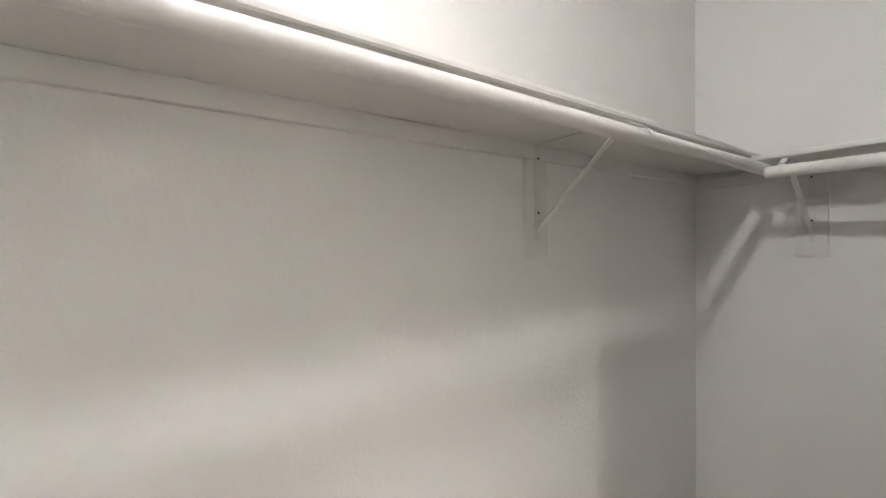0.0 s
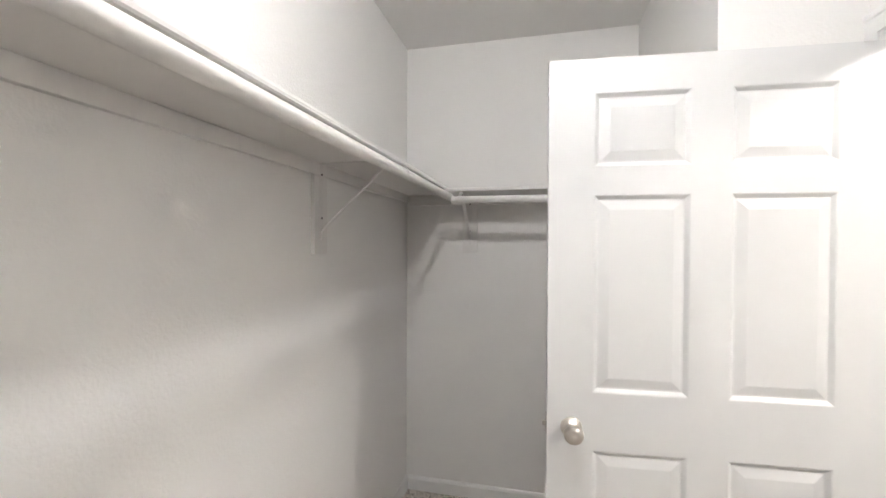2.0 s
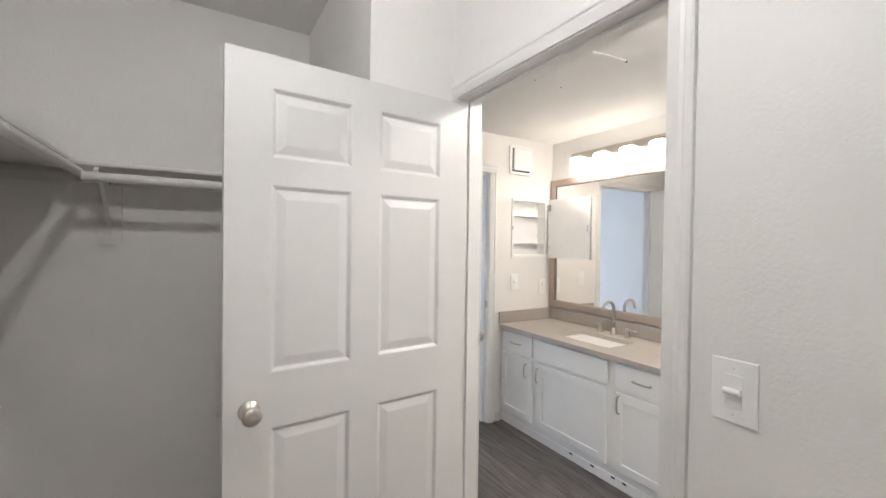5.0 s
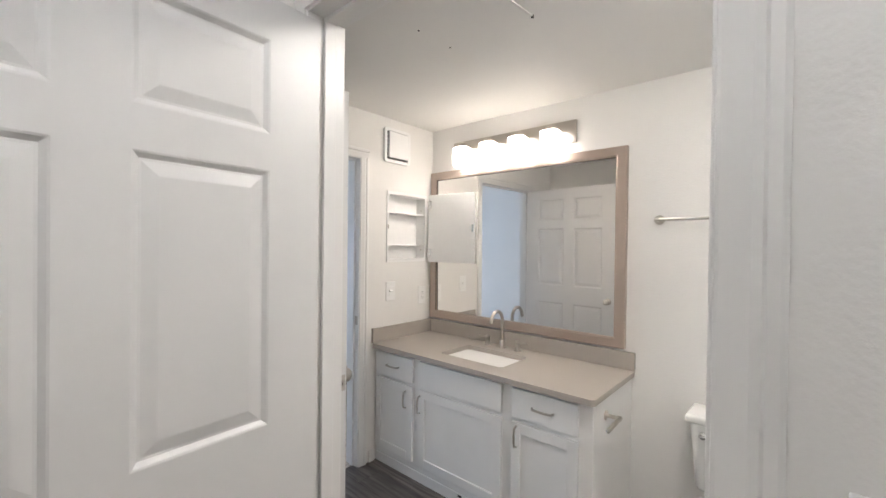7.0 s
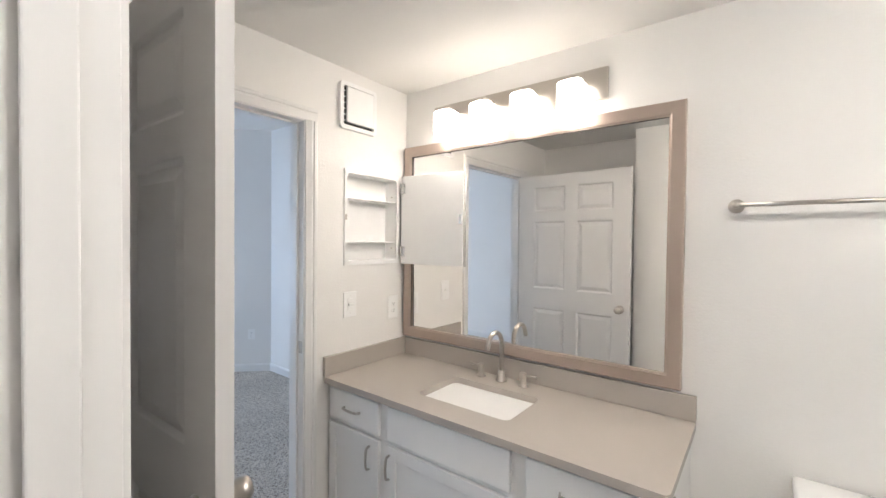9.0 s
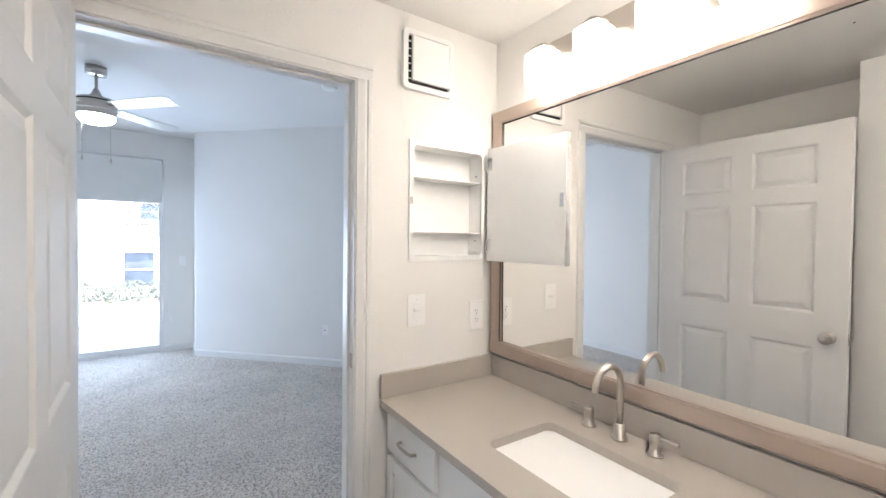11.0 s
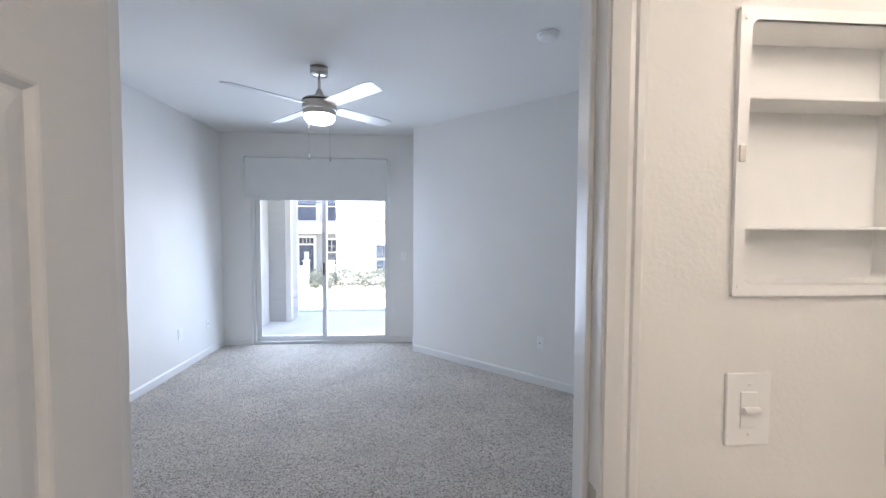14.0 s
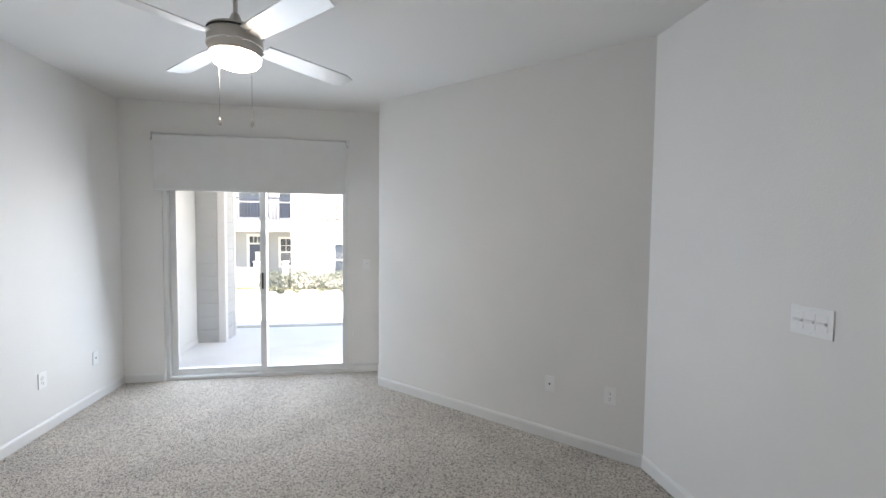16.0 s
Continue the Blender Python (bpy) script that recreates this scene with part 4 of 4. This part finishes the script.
bm = bmesh.new()
loops = []
for z, cx, a, b in ((0.0, -0.36, 0.26, 0.11), (0.06, -0.36, 0.25, 0.10), (0.18, -0.37, 0.21, 0.095), (0.28, -0.41, 0.22, 0.14), (0.36, -0.43, 0.245, 0.18), (0.385, -0.43, 0.25, 0.185), (0.385, -0.44, 0.19, 0.135), (0.30, -0.44, 0.15, 0.10), (0.22, -0.42, 0.07, 0.06)):
    loops.append([bm.verts.new((cx + a * math.cos(2 * math.pi * k / 32), b * math.sin(2 * math.pi * k / 32), z)) for k in range(32)])
for p, q in zip(loops, loops[1:]):
    for i in range(32):
        bm.faces.new((p[i], p[(i + 1) % 32], q[(i + 1) % 32], q[i]))
bm.faces.new(loops[0])
bm.faces.new(loops[-1])
bmesh.ops.recalc_face_normals(bm, faces=bm.faces)
part("bowl", bm, PORCELAIN, tl, "", True)
for nm, z0, z1 in (("seat", 0.388, 0.404), ("seat_lid", 0.406, 0.422)):
    bm = bmesh.new()
    pts = [(-0.43 + 0.245 * math.cos(2 * math.pi * k / 36), 0.185 * math.sin(2 * math.pi * k / 36)) for k in range(36)]
    lo = [bm.verts.new((x, y, z0)) for x, y in pts]
    hi = [bm.verts.new((x, y, z1)) for x, y in pts]
    for i in range(36):
        bm.faces.new((lo[i], lo[(i + 1) % 36], hi[(i + 1) % 36], hi[i]))
    f = bm.faces.new(hi)
    bm.faces.new(lo)
    bmesh.ops.recalc_face_normals(bm, faces=bm.faces)
    part(nm, bm, PORCELAIN, tl)

# ---- bedroom: sliding door, blind, fan, detector ----
FY0, FY1 = RN + 0.025, RN + 0.115
sd = thing("sliding_door", Matrix.Identity(4), "white vinyl sliding glass patio door with two panels", "sliding door")
part("frame_side", box((SX0, FY0, 0.0), (SX0 + 0.035, FY1, STOP), 0.002), VINYL, sd)
part("frame_side", box((SX1 - 0.022, FY0, 0.0), (SX1, FY1, STOP), 0.002), VINYL, sd)
part("frame_head", box((SX0 + 0.035, FY0, STOP - 0.035), (SX1 - 0.022, FY1, STOP), 0.002), VINYL, sd)
part("sill", box((SX0 + 0.035, FY0 - 0.01, 0.0), (SX1 - 0.022, FY1, 0.028), 0.002), VINYL, sd)


def slide_panel(x0, x1, y, handle, right=0.058):
    s, z0, z1 = 0.058, 0.03, STOP - 0.037
    bm = bmesh.new()
    add_box(bm, (x0, y, z0), (x0 + s, y + 0.034, z1), 0.002)
    add_box(bm, (x1 - right, y, z0), (x1, y + 0.034, z1), 0.002)
    add_box(bm, (x0 + s, y, z0), (x1 - right, y + 0.034, z0 + 0.062), 0.002)
    add_box(bm, (x0 + s, y, z1 - s), (x1 - right, y + 0.034, z1), 0.002)
    p = part("panel_frame", bm, VINYL, sd)
    g = part("pane", box((x0 + s - 0.004, y + 0.014, z0 + 0.058), (x1 - right + 0.004, y + 0.020, z1 - s + 0.004)), GLASS, p, "clear glass pane")
    g.visible_shadow = False
    if handle:
        part("handle", box((x0 + 0.018, y - 0.022, 0.92), (x0 + 0.034, y - 0.001, 1.09), 0.005), DARK, p, "dark pull handle")


MID = 0.632
slide_panel(SX0 + 0.036, MID + 0.035, FY0 + 0.050, False)
slide_panel(MID - 0.025, SX1 - 0.023, FY0 + 0.008, True, 0.038)

bl = thing("roller_blind", Matrix.Identity(4), "white roller blind rolled halfway above the sliding door", "blind")
BLX0, BLX1, BLZ0, BLZ1 = -0.362, 1.512, 1.917, 2.478
part("roller", cyl((BLX0 + 0.02, RN - 0.045, BLZ1 - 0.035), (BLX1 - 0.02, RN - 0.045, BLZ1 - 0.035), 0.026, None, 24), FABRIC, bl, "", True)
part("fabric", box((BLX0 + 0.025, RN - 0.075, BLZ0), (BLX1 - 0.03, RN - 0.0735, BLZ1 - 0.03)), FABRIC, bl, "plain white fabric")
part("bottom_bar", box((BLX0 + 0.025, RN - 0.080, BLZ0 - 0.008), (BLX1 - 0.03, RN - 0.068, BLZ0 + 0.012), 0.003), VINYL, bl)
for x in (BLX0, BLX1 - 0.02):
    part("end_bracket", box((x + 0.004, RN - 0.085, BLZ1 - 0.075), (x + 0.018, RN, BLZ1), 0.004), PLASTIC, bl)
part("chain", tube([(BLX1 - 0.004, RN - 0.045, BLZ1 - 0.03), (BLX1 - 0.002, RN - 0.030, 1.6), (BLX1 + 0.02, RN - 0.02, 0.9), (BLX1 + 0.05, RN - 0.02, 0.46)], 0.0022, 6), PLASTIC, bl)
part("chain_weight", cyl((BLX1 + 0.05, RN - 0.02, 0.40), (BLX1 + 0.05, RN - 0.02, 0.46), 0.008, None, 12), PLASTIC, bl)

FANX, FANY = 1.090, 5.010
fan = thing("ceiling_fan", pose(FANX, FANY, R_TOP), "brushed nickel ceiling fan with four silver blades and a lit bowl", "ceiling fan")
part("canopy", lathe(((0.0, 0.0), (0.068, 0.0), (0.068, -0.045), (0.060, -0.052), (0.0, -0.052)), 32), NICKEL, fan, "", True)
part("downrod", cyl((0, 0, -0.05), (0, 0, -0.20), 0.011, None, 18), NICKEL, fan, "", True)
part("cone", lathe(((0.012, -0.165), (0.018, -0.17), (0.032, -0.205), (0.062, -0.245), (0.0, -0.247)), 32), NICKEL, fan, "", True)
part("motor", lathe(((0.0, -0.242), (0.118, -0.246), (0.128, -0.254), (0.130, -0.300), (0.130, -0.335), (0.122, -0.352), (0.120, -0.372), (0.0, -0.374)), 40), NICKEL, fan, "", True)
part("band", lathe(((0.1305, -0.262), (0.1320, -0.264), (0.1320, -0.270), (0.1305, -0.272)), 40), DARK, fan, "dark band round the motor", True)
part("canopy_ring", lathe(((0.060, -0.0525), (0.066, -0.054), (0.066, -0.060), (0.030, -0.064), (0.0, -0.064)), 32), CHROME, fan, "bright ring under the canopy", True)
part("trim_ring", lathe(((0.1305, -0.327), (0.1335, -0.329), (0.1335, -0.334), (0.1305, -0.336)), 40), CHROME, fan, "bright ring round the motor", True)
part("light_bowl", lathe(((0.119, -0.3745), (0.116, -0.395), (0.098, -0.418), (0.06, -0.433), (0.0, -0.438)), 36), FAN_LIT, fan, "lit opal glass bowl", True)
for k in range(4):
    bm = bmesh.new()
    prof = [(0.15, -0.055), (0.36, -0.062), (0.66, -0.070), (0.715, -0.045), (0.690, 0.062), (0.36, 0.060), (0.15, 0.050)]
    lo = [bm.verts.new((x, y, -0.303 - 0.20 * y)) for x, y in prof]
    hi = [bm.verts.new((x, y, -0.297 - 0.20 * y)) for x, y in prof]
    n = len(prof)
    for i in range(n):
        bm.faces.new((lo[i], lo[(i + 1) % n], hi[(i + 1) % n], hi[i]))
    bm.faces.new(hi)
    bm.faces.new(lo)
    bmesh.ops.recalc_face_normals(bm, faces=bm.faces)
    rot = Matrix.Rotation(radians(44 + 90 * k), 3, 'Z')
    bmesh.ops.rotate(bm, matrix=rot, verts=bm.verts)
    b = part("blade", bm, BLADE, fan, "silver blade")
    iron = box((0.10, -0.022, -0.300), (0.20, 0.022, -0.296), 0.001)
    bmesh.ops.rotate(iron, matrix=rot, verts=iron.verts)
    part("blade_iron", iron, NICKEL, b)
for dx, dy, drop in ((0.091, -0.062, 0.74), (-0.09, 0.03, 0.715)):
    bm = tube([(dx, dy, -0.372), (dx, dy, -drop + 0.04)], 0.0016, 6)
    part("pull_chain", bm, NICKEL, fan)
    part("pull_knob", lathe(((0.0, -drop), (0.007, -drop + 0.004), (0.008, -drop + 0.02), (0.003, -drop + 0.042), (0.0, -drop + 0.044)), 12), NICKEL, fan, "", True).location = (dx, dy, 0)

sm = thing("smoke_detector", pose(2.69, 4.33, R_TOP), "round white smoke detector on the ceiling", "smoke detector")
part("base", lathe(((0.0, 0.0), (0.070, 0.0), (0.070, -0.010), (0.0, -0.011)), 32), PLASTIC, sm, "", True)
part("cap", lathe(((0.060, -0.011), (0.060, -0.026), (0.048, -0.036), (0.020, -0.039), (0.0, -0.039)), 32), PLASTIC, sm, "", True)

# ---- outdoors ----
SLOPE = ((RN + 0.141, -0.10), (9.6, -0.10), (23.8, -1.30), (160.0, -1.30))


def sloped_sheet(x0, x1, y0, y1, lift, thick):
    """A sheet that follows the fall of the ground."""
    ys = sorted({y0, y1, *(y for y, _ in SLOPE if y0 < y < y1)})
    bm, rings = bmesh.new(), []
    for y in ys:
        z = float(np.interp(y, [p[0] for p in SLOPE], [p[1] for p in SLOPE])) + lift
        rings.append([bm.verts.new(p) for p in ((x0, y, z - thick), (x1, y, z - thick), (x1, y, z), (x0, y, z))])
    for a, b in zip(rings, rings[1:]):
        for k in range(4):
            bm.faces.new((a[k], a[(k + 1) % 4], b[(k + 1) % 4], b[k]))
    bm.faces.new(rings[0])
    bm.faces.new(rings[-1])
    bmesh.ops.recalc_face_normals(bm, faces=bm.faces)
    return bm


structure("ground", sloped_sheet(-150, 150, RN + 0.141, 160.0, 0.0, 0.4), GRASS, "sunlit lawn falling away from the house", "ground")
structure("patio_slab", box((-2.6, RN + 0.141, -0.10), (3.4, 9.6, -0.03), 0.004), CONCRETE, "pale concrete patio slab", "patio")
# unseen slab, added to keep direct sun off the patio and storage room
structure("patio_shade_slab", box((-2.6, RN + 0.141, 2.575), (3.4, 9.25, 2.70)), STUCCO, "unseen pale slab added over the patio to keep sun off", "ceiling")
structure("pavement", sloped_sheet(-14, 14, 10.15, 17.7, 0.03, 0.08), CONCRETE, "broad pale concrete walk beyond the patio", "pavement")
# unseen wall, added so the building's shadow reaches over the patio
structure("upper_shade_wall", box((-9, RN + 0.02, R_TOP + 0.101), (9, RN + 0.14, 3.9)), STUCCO, "unseen stucco wall added above the patio door to cast shade", "wall")
structure("exterior_wall", box((-9, RN + 0.02, -0.1), (RW - 0.125, RN + 0.14, 2.83)), STUCCO, "outer wall of the building beside the patio", "wall")

# patio side wall, and the siding-clad storage room that closes it
pw = thing("patio_wall", pose(-0.60, 0, 0), "smooth pale painted patio side wall", "wall", "", "structure")
part("core", box((-0.12, RN + 0.142, -0.03), (0.0, 8.768, 2.574)), STUCCO, pw)
part("foot_strip", box((0.0, RN + 0.142, -0.03), (0.008, 8.768, 0.05), 0.002), STUCCO, pw)
store = thing("patio_storage", pose(-0.24, 8.77, -0.03), "grey lap-siding storage room with pale corner boards", "storage room", "", "structure")
part("core", box((-0.45, 0.014, 0.0), (-0.012, 0.44, 2.604)), SIDING, store)
lap_ob = part("siding_board", box((-0.36, 0.0, 0.0), (-0.085, 0.014, 0.178), 0.003, 1), SIDING, store)
for k in range(1, 14):
    o = lap_ob.copy()
    scene.collection.objects.link(o)
    o.location.z = 0.184 * k
side_ob = part("siding_board", box((-0.012, 0.085, 0.0), (0.002, 0.37, 0.178), 0.003, 1), SIDING, store)
for k in range(1, 14):
    o = side_ob.copy()
    scene.collection.objects.link(o)
    o.location.z = 0.184 * k
part("corner_board", box((-0.083, -0.006, 0.0), (0.006, 0.014, 2.604), 0.003), STUCCO, store, "pale corner board")
part("corner_board", box((-0.012, 0.0145, 0.0), (0.008, 0.083, 2.604), 0.003), STUCCO, store, "pale corner board")
part("corner_board", box((-0.012, 0.372, 0.0), (0.008, 0.44, 2.604), 0.003), STUCCO, store, "pale corner board")


# the house across the lawn
HY = 23.8
house = thing("house", pose(0, HY, -1.3), "pale stucco two-storey apartment house across the lawn", "house")
part("wall", box((-14, 0, 0), (16, 8, 6.4)), STUCCO, house, "sunlit pale stucco wall")
roof = bmesh.new()
v = [roof.verts.new(p) for p in ((-14.5, -0.6, 6.4), (16.5, -0.6, 6.4), (16.5, 8.6, 6.4), (-14.5, 8.6, 6.4), (-12, 4, 9), (14, 4, 9))]
for f in ((0, 1, 5, 4), (1, 2, 5), (2, 3, 4, 5), (3, 0, 4), (0, 3, 2, 1)):
    roof.faces.new([v[i] for i in f])
bmesh.ops.recalc_face_normals(roof, faces=roof.faces)
part("roof", roof, ROOF, house)
part("wing_wall", box((-1.90, -1.80, 0), (16, -0.001, 6.4)), STUCCO, house, "sunlit pale stucco wing")
part("porch_wall", box((-14, -0.012, 0), (-1.901, -0.001, 2.69)), PORCH, house, "grey-blue siding behind the porch")
part("porch_beam", box((-14, -1.80, 2.69), (-1.901, -0.013, 3.19), 0.01), STUCCO, house, "white beam over the porch")
part("balcony_roof", box((-14, -1.90, 5.35), (-1.901, -0.001, 5.62), 0.01), STUCCO, house)


def house_window(x, z, w, h, grid, y=-0.0125):
    fr = bmesh.new()
    b = 0.10
    add_box(fr, (x - b, y - 0.05, z - b), (x, y, z + h + b))
    add_box(fr, (x + w, y - 0.05, z - b), (x + w + b, y, z + h + b))
    add_box(fr, (x, y - 0.05, z - b), (x + w, y, z))
    add_box(fr, (x, y - 0.05, z + h), (x + w, y, z + h + b))
    win = part("window", fr, TRIM, house, "white framed window")
    part("pane", box((x, y - 0.012, z), (x + w, y - 0.002, z + h)), SHADED, win, "dark window pane")
    part("meeting_rail", box((x, y - 0.03, z + h / 2 - 0.03), (x + w, y - 0.012, z + h / 2 + 0.03)), TRIM, win)
    if grid:
        for k in range(1, 4):
            part("muntin", box((x + w * k / 4 - 0.012, y - 0.025, z + h / 2), (x + w * k / 4 + 0.012, y - 0.012, z + h)), TRIM, win)
        part("muntin", box((x, y - 0.024, z + h * 0.75 - 0.012), (x + w, y - 0.0125, z + h * 0.75 + 0.012)), TRIM, win)


house_window(-2.72, 1.02, 1.02, 1.30, True)
house_window(0.02, 0.72, 1.0, 1.40, False, -1.801)
house_window(-4.6, 3.35, 1.35, 1.5, False)
house_window(-2.75, 3.35, 0.75, 1.5, False)
house_window(0.55, 3.5, 1.2, 1.4, False, -1.801)
house_window(-8.5, 1.0, 1.15, 1.35, True)
house_window(3.2, 1.0, 1.15, 1.35, True, -1.801)
DX = -4.15
hd = part("front_door", box((DX, -0.043, 0.0), (DX + 0.75, -0.013, 2.05), 0.005), NAVY, house, "navy blue front door")
part("door_glass", box((DX + 0.26, -0.049, 1.25), (DX + 0.49, -0.043, 1.70)), TRIM, hd, "small pale door window")
fr = box((DX - 0.12, -0.073, 0.0), (DX, -0.013, 2.55))
add_box(fr, (DX + 0.75, -0.073, 0.0), (DX + 0.87, -0.013, 2.55))
add_box(fr, (DX, -0.073, 2.43), (DX + 0.75, -0.013, 2.55))
add_box(fr, (DX, -0.073, 2.05), (DX + 0.75, -0.013, 2.13))
dfr = part("door_frame", fr, TRIM, house)
part("transom", box((DX, -0.033, 2.13), (DX + 0.75, -0.017, 2.43)), SHADED, dfr, "dark transom glass")
for k in range(1, 4):
    part("muntin", box((DX + 0.1875 * k - 0.012, -0.043, 2.13), (DX + 0.1875 * k + 0.012, -0.033, 2.43)), TRIM, dfr)
rail = part("balcony_rail", box((-6.76, -1.72, 4.15), (-1.905, -1.66, 4.22)), NAVY, house, "dark balcony railing")
for k in range(36):
    part("baluster", box((-6.74 + k * 0.135, -1.70, 3.185), (-6.72 + k * 0.135, -1.68, 4.15)), NAVY, rail)

fence = thing("porch_fence", pose(0, HY - 2.0, -1.13), "low white porch fence with square posts", "fence")
for x in (-3.28, -2.10):
    part("post", box((x - 0.12, -0.12, 0), (x + 0.12, 0.12, 1.15), 0.01), TRIM, fence)
    part("post_cap", box((x - 0.15, -0.15, 1.15), (x + 0.15, 0.15, 1.21), 0.01), TRIM, fence)
part("fence_panel", box((-6.4, -0.03, 0.08), (-3.41, 0.03, 0.95), 0.005), SIDING, fence)

# hedge of small leaves
rng = random.Random(7)


def leaf_cloud(count, place, size):
    """Many small bent leaves strewn by place(rng)."""
    verts, faces = [], []
    for _ in range(count):
        c = Vector(place(rng))
        a, t = rng.uniform(0, 6.28), rng.uniform(-0.9, 0.9)
        s = size * rng.uniform(0.6, 1.3)
        u = Vector((math.cos(a) * math.cos(t), math.sin(a) * math.cos(t), math.sin(t)))
        w = u.orthogonal().normalized()
        w.rotate(Euler((rng.uniform(0, 6.28), 0, 0)))
        i = len(verts)
        verts += [c, c + u * s * 0.5 + w * s * 0.3, c + u * s, c + u * s * 0.5 - w * s * 0.3]
        faces.append((i, i + 1, i + 2, i + 3))
    me = bpy.data.meshes.new("leaves")
    me.from_pydata([tuple(p) for p in verts], [], faces)
    me.materials.append(LEAF)
    return me


def hedge_place(cx, cy, cz, rx, ry, rz):
    def at(r):
        while True:
            p = Vector((r.uniform(-1, 1), r.uniform(-1, 1), r.uniform(-1, 1)))
            if 0.55 < p.length < 1 + 0.2 * r.random():
                return (cx + p.x * rx, cy + p.y * ry, cz + p.z * rz)
    return at


for k, (x, y, w) in enumerate(((-1.75, 18.2, 0.55), (-0.75, 18.3, 0.62), (0.35, 18.2, 0.6), (1.45, 18.3, 0.6), (2.55, 18.2, 0.6))):
    h = thing("hedge_bush", pose(x, y, -0.83), "rounded green clipped bush in a row on the lawn", "bush", "row of hedge bushes")
    part("stem", cyl((0, 0, 0), (0, 0, 0.45), 0.035, 0.02, 8), BARK, h)
    me = leaf_cloud(2200, hedge_place(0, 0, 0.42, w, 0.45, 0.42), 0.075)
    ob = new("leaves", me)
    ob.parent = h


# white stones along the foot of the hedge
def garden_stone(x, y, size, seed):
    r = random.Random(seed)
    st = thing("garden_stone", pose(x, y, float(np.interp(y, [p[0] for p in SLOPE], [p[1] for p in SLOPE])) + 0.02), "rounded white stone at the foot of the hedge", "stone", "stones along the hedge")
    bm = bmesh.new()
    bmesh.ops.create_icosphere(bm, subdivisions=2, radius=1.0)
    for v in bm.verts:
        v.co *= r.uniform(0.88, 1.1)
        v.co.x, v.co.y, v.co.z = v.co.x * size, v.co.y * size * 0.7, max(v.co.z, -0.35) * size * 0.55
    bmesh.ops.translate(bm, vec=(0, 0, size * 0.19), verts=bm.verts)
    part("stone", bm, STONE, st, "", True)


for k in range(11):
    garden_stone(-1.55 + 0.42 * k + 0.09 * ((k * 7) % 5 - 2) / 2, 17.45 + 0.06 * ((k * 3) % 4), 0.17 + 0.02 * ((k * 5) % 4), 40 + k)


def tree(x, y, height, spread, seed, label):
    r = random.Random(seed)
    t = thing("tree", pose(x, y, float(np.interp(y, [p[0] for p in SLOPE], [p[1] for p in SLOPE]))), label, "tree")
    bm = tube([(0, 0, 0), (0.05, 0.02, height * 0.25), (0.0, 0.08, height * 0.5), (0.1, 0.05, height * 0.75)], 0.11, 10)
    for vv in bm.verts:
        s = 1.25 - 0.9 * vv.co.z / height
        vv.co.x *= s
        vv.co.y *= s
    part("trunk", bm, BARK, t, "", True)
    tips = []
    for k in range(14):
        a, z0 = r.uniform(0, 6.28), height * r.uniform(0.38, 0.74)
        d = Vector((math.cos(a), math.sin(a), r.uniform(0.2, 0.9))).normalized()
        pts, p = [Vector((0.03, 0.05, z0))], Vector((0.03, 0.05, z0))
        for _ in range(4):
            d = (d + Vector((r.uniform(-.35, .35), r.uniform(-.35, .35), r.uniform(-.25, .3)))).normalized()
            p = p + d * spread / 4
            pts.append(p.copy())
            tips.append(p.copy())
        part("limb", tube(pts, 0.022, 6), BARK, t, "", True)
    me = leaf_cloud(5200, lambda rr: rr.choice(tips) + Vector((rr.gauss(0, 0.28), rr.gauss(0, 0.28), rr.gauss(0, 0.22))), 0.10)
    ob = new("crown", me)
    ob.parent = t


tree(-2.35, 13.6, 5.2, 2.2, 3, "slender young tree with sparse leaves on the lawn")
tree(1.75, 18.9, 6.4, 2.0, 5, "leafy young tree before the stucco house")

# vinyl planks of the bathroom floor, running along y
plank_mesh = {}


def plank(x0, x1, y0, y1):
    key = (round(x1 - x0, 3), round(y1 - y0, 3))
    if key not in plank_mesh:
        bm = box((0, 0, -0.006), (key[0] - 0.0012, key[1] - 0.0012, 0.0), 0.0008, 1)
        me = bpy.data.meshes.new("plank")
        bm.to_mesh(me)
        bm.free()
        me.materials.append(PLANK)
        plank_mesh[key] = me
    o = new("plank", plank_mesh[key])
    o.location = (x0, y0, 0)
    o.parent = bpy.data.objects["floor_bathroom"]


PWID, PLEN = 0.18, 1.22
x, row = RX, 0
while x < BE - 0.01:
    x1 = min(x + PWID, BE)
    y = BS - ((row * 0.47) % 1.0) * PLEN
    while y < BN + 0.05:
        a, b = max(y, BS), min(y + PLEN, BN + 0.05)
        if x1 < BW - 0.06:
            a = max(a, RY)
        if b - a > 0.02:
            plank(x, x1, a, b)
        y += PLEN
    x, row = x1, row + 1

# small leftovers on the bathroom ceiling
strip_ob = thing("ceiling_wire", pose(1.79, 0.97, B_TOP), "thin bent metal strip screwed flat against the bathroom ceiling", "ceiling strip")
part("wire", strip([(-0.11, 0.01, -0.004), (0.0, -0.004, -0.005), (0.11, -0.01, -0.004)], 0.010, 0.004, (0, 1, 0)), STEEL, strip_ob)
part("fixing", cyl((0.11, -0.01, -0.009), (0.11, -0.01, 0.0), 0.006, None, 10), DARK, strip_ob, "dark screw")
for x, y in ((1.69, 1.387), (1.89, 1.38)):
    a = thing("ceiling_screw", pose(x, y, B_TOP), "small dark screw in the bathroom ceiling", "screw", "ceiling screws")
    part("head", cyl((0, 0, -0.003), (0, 0, 0.0), 0.004, None, 10), DARK, a)
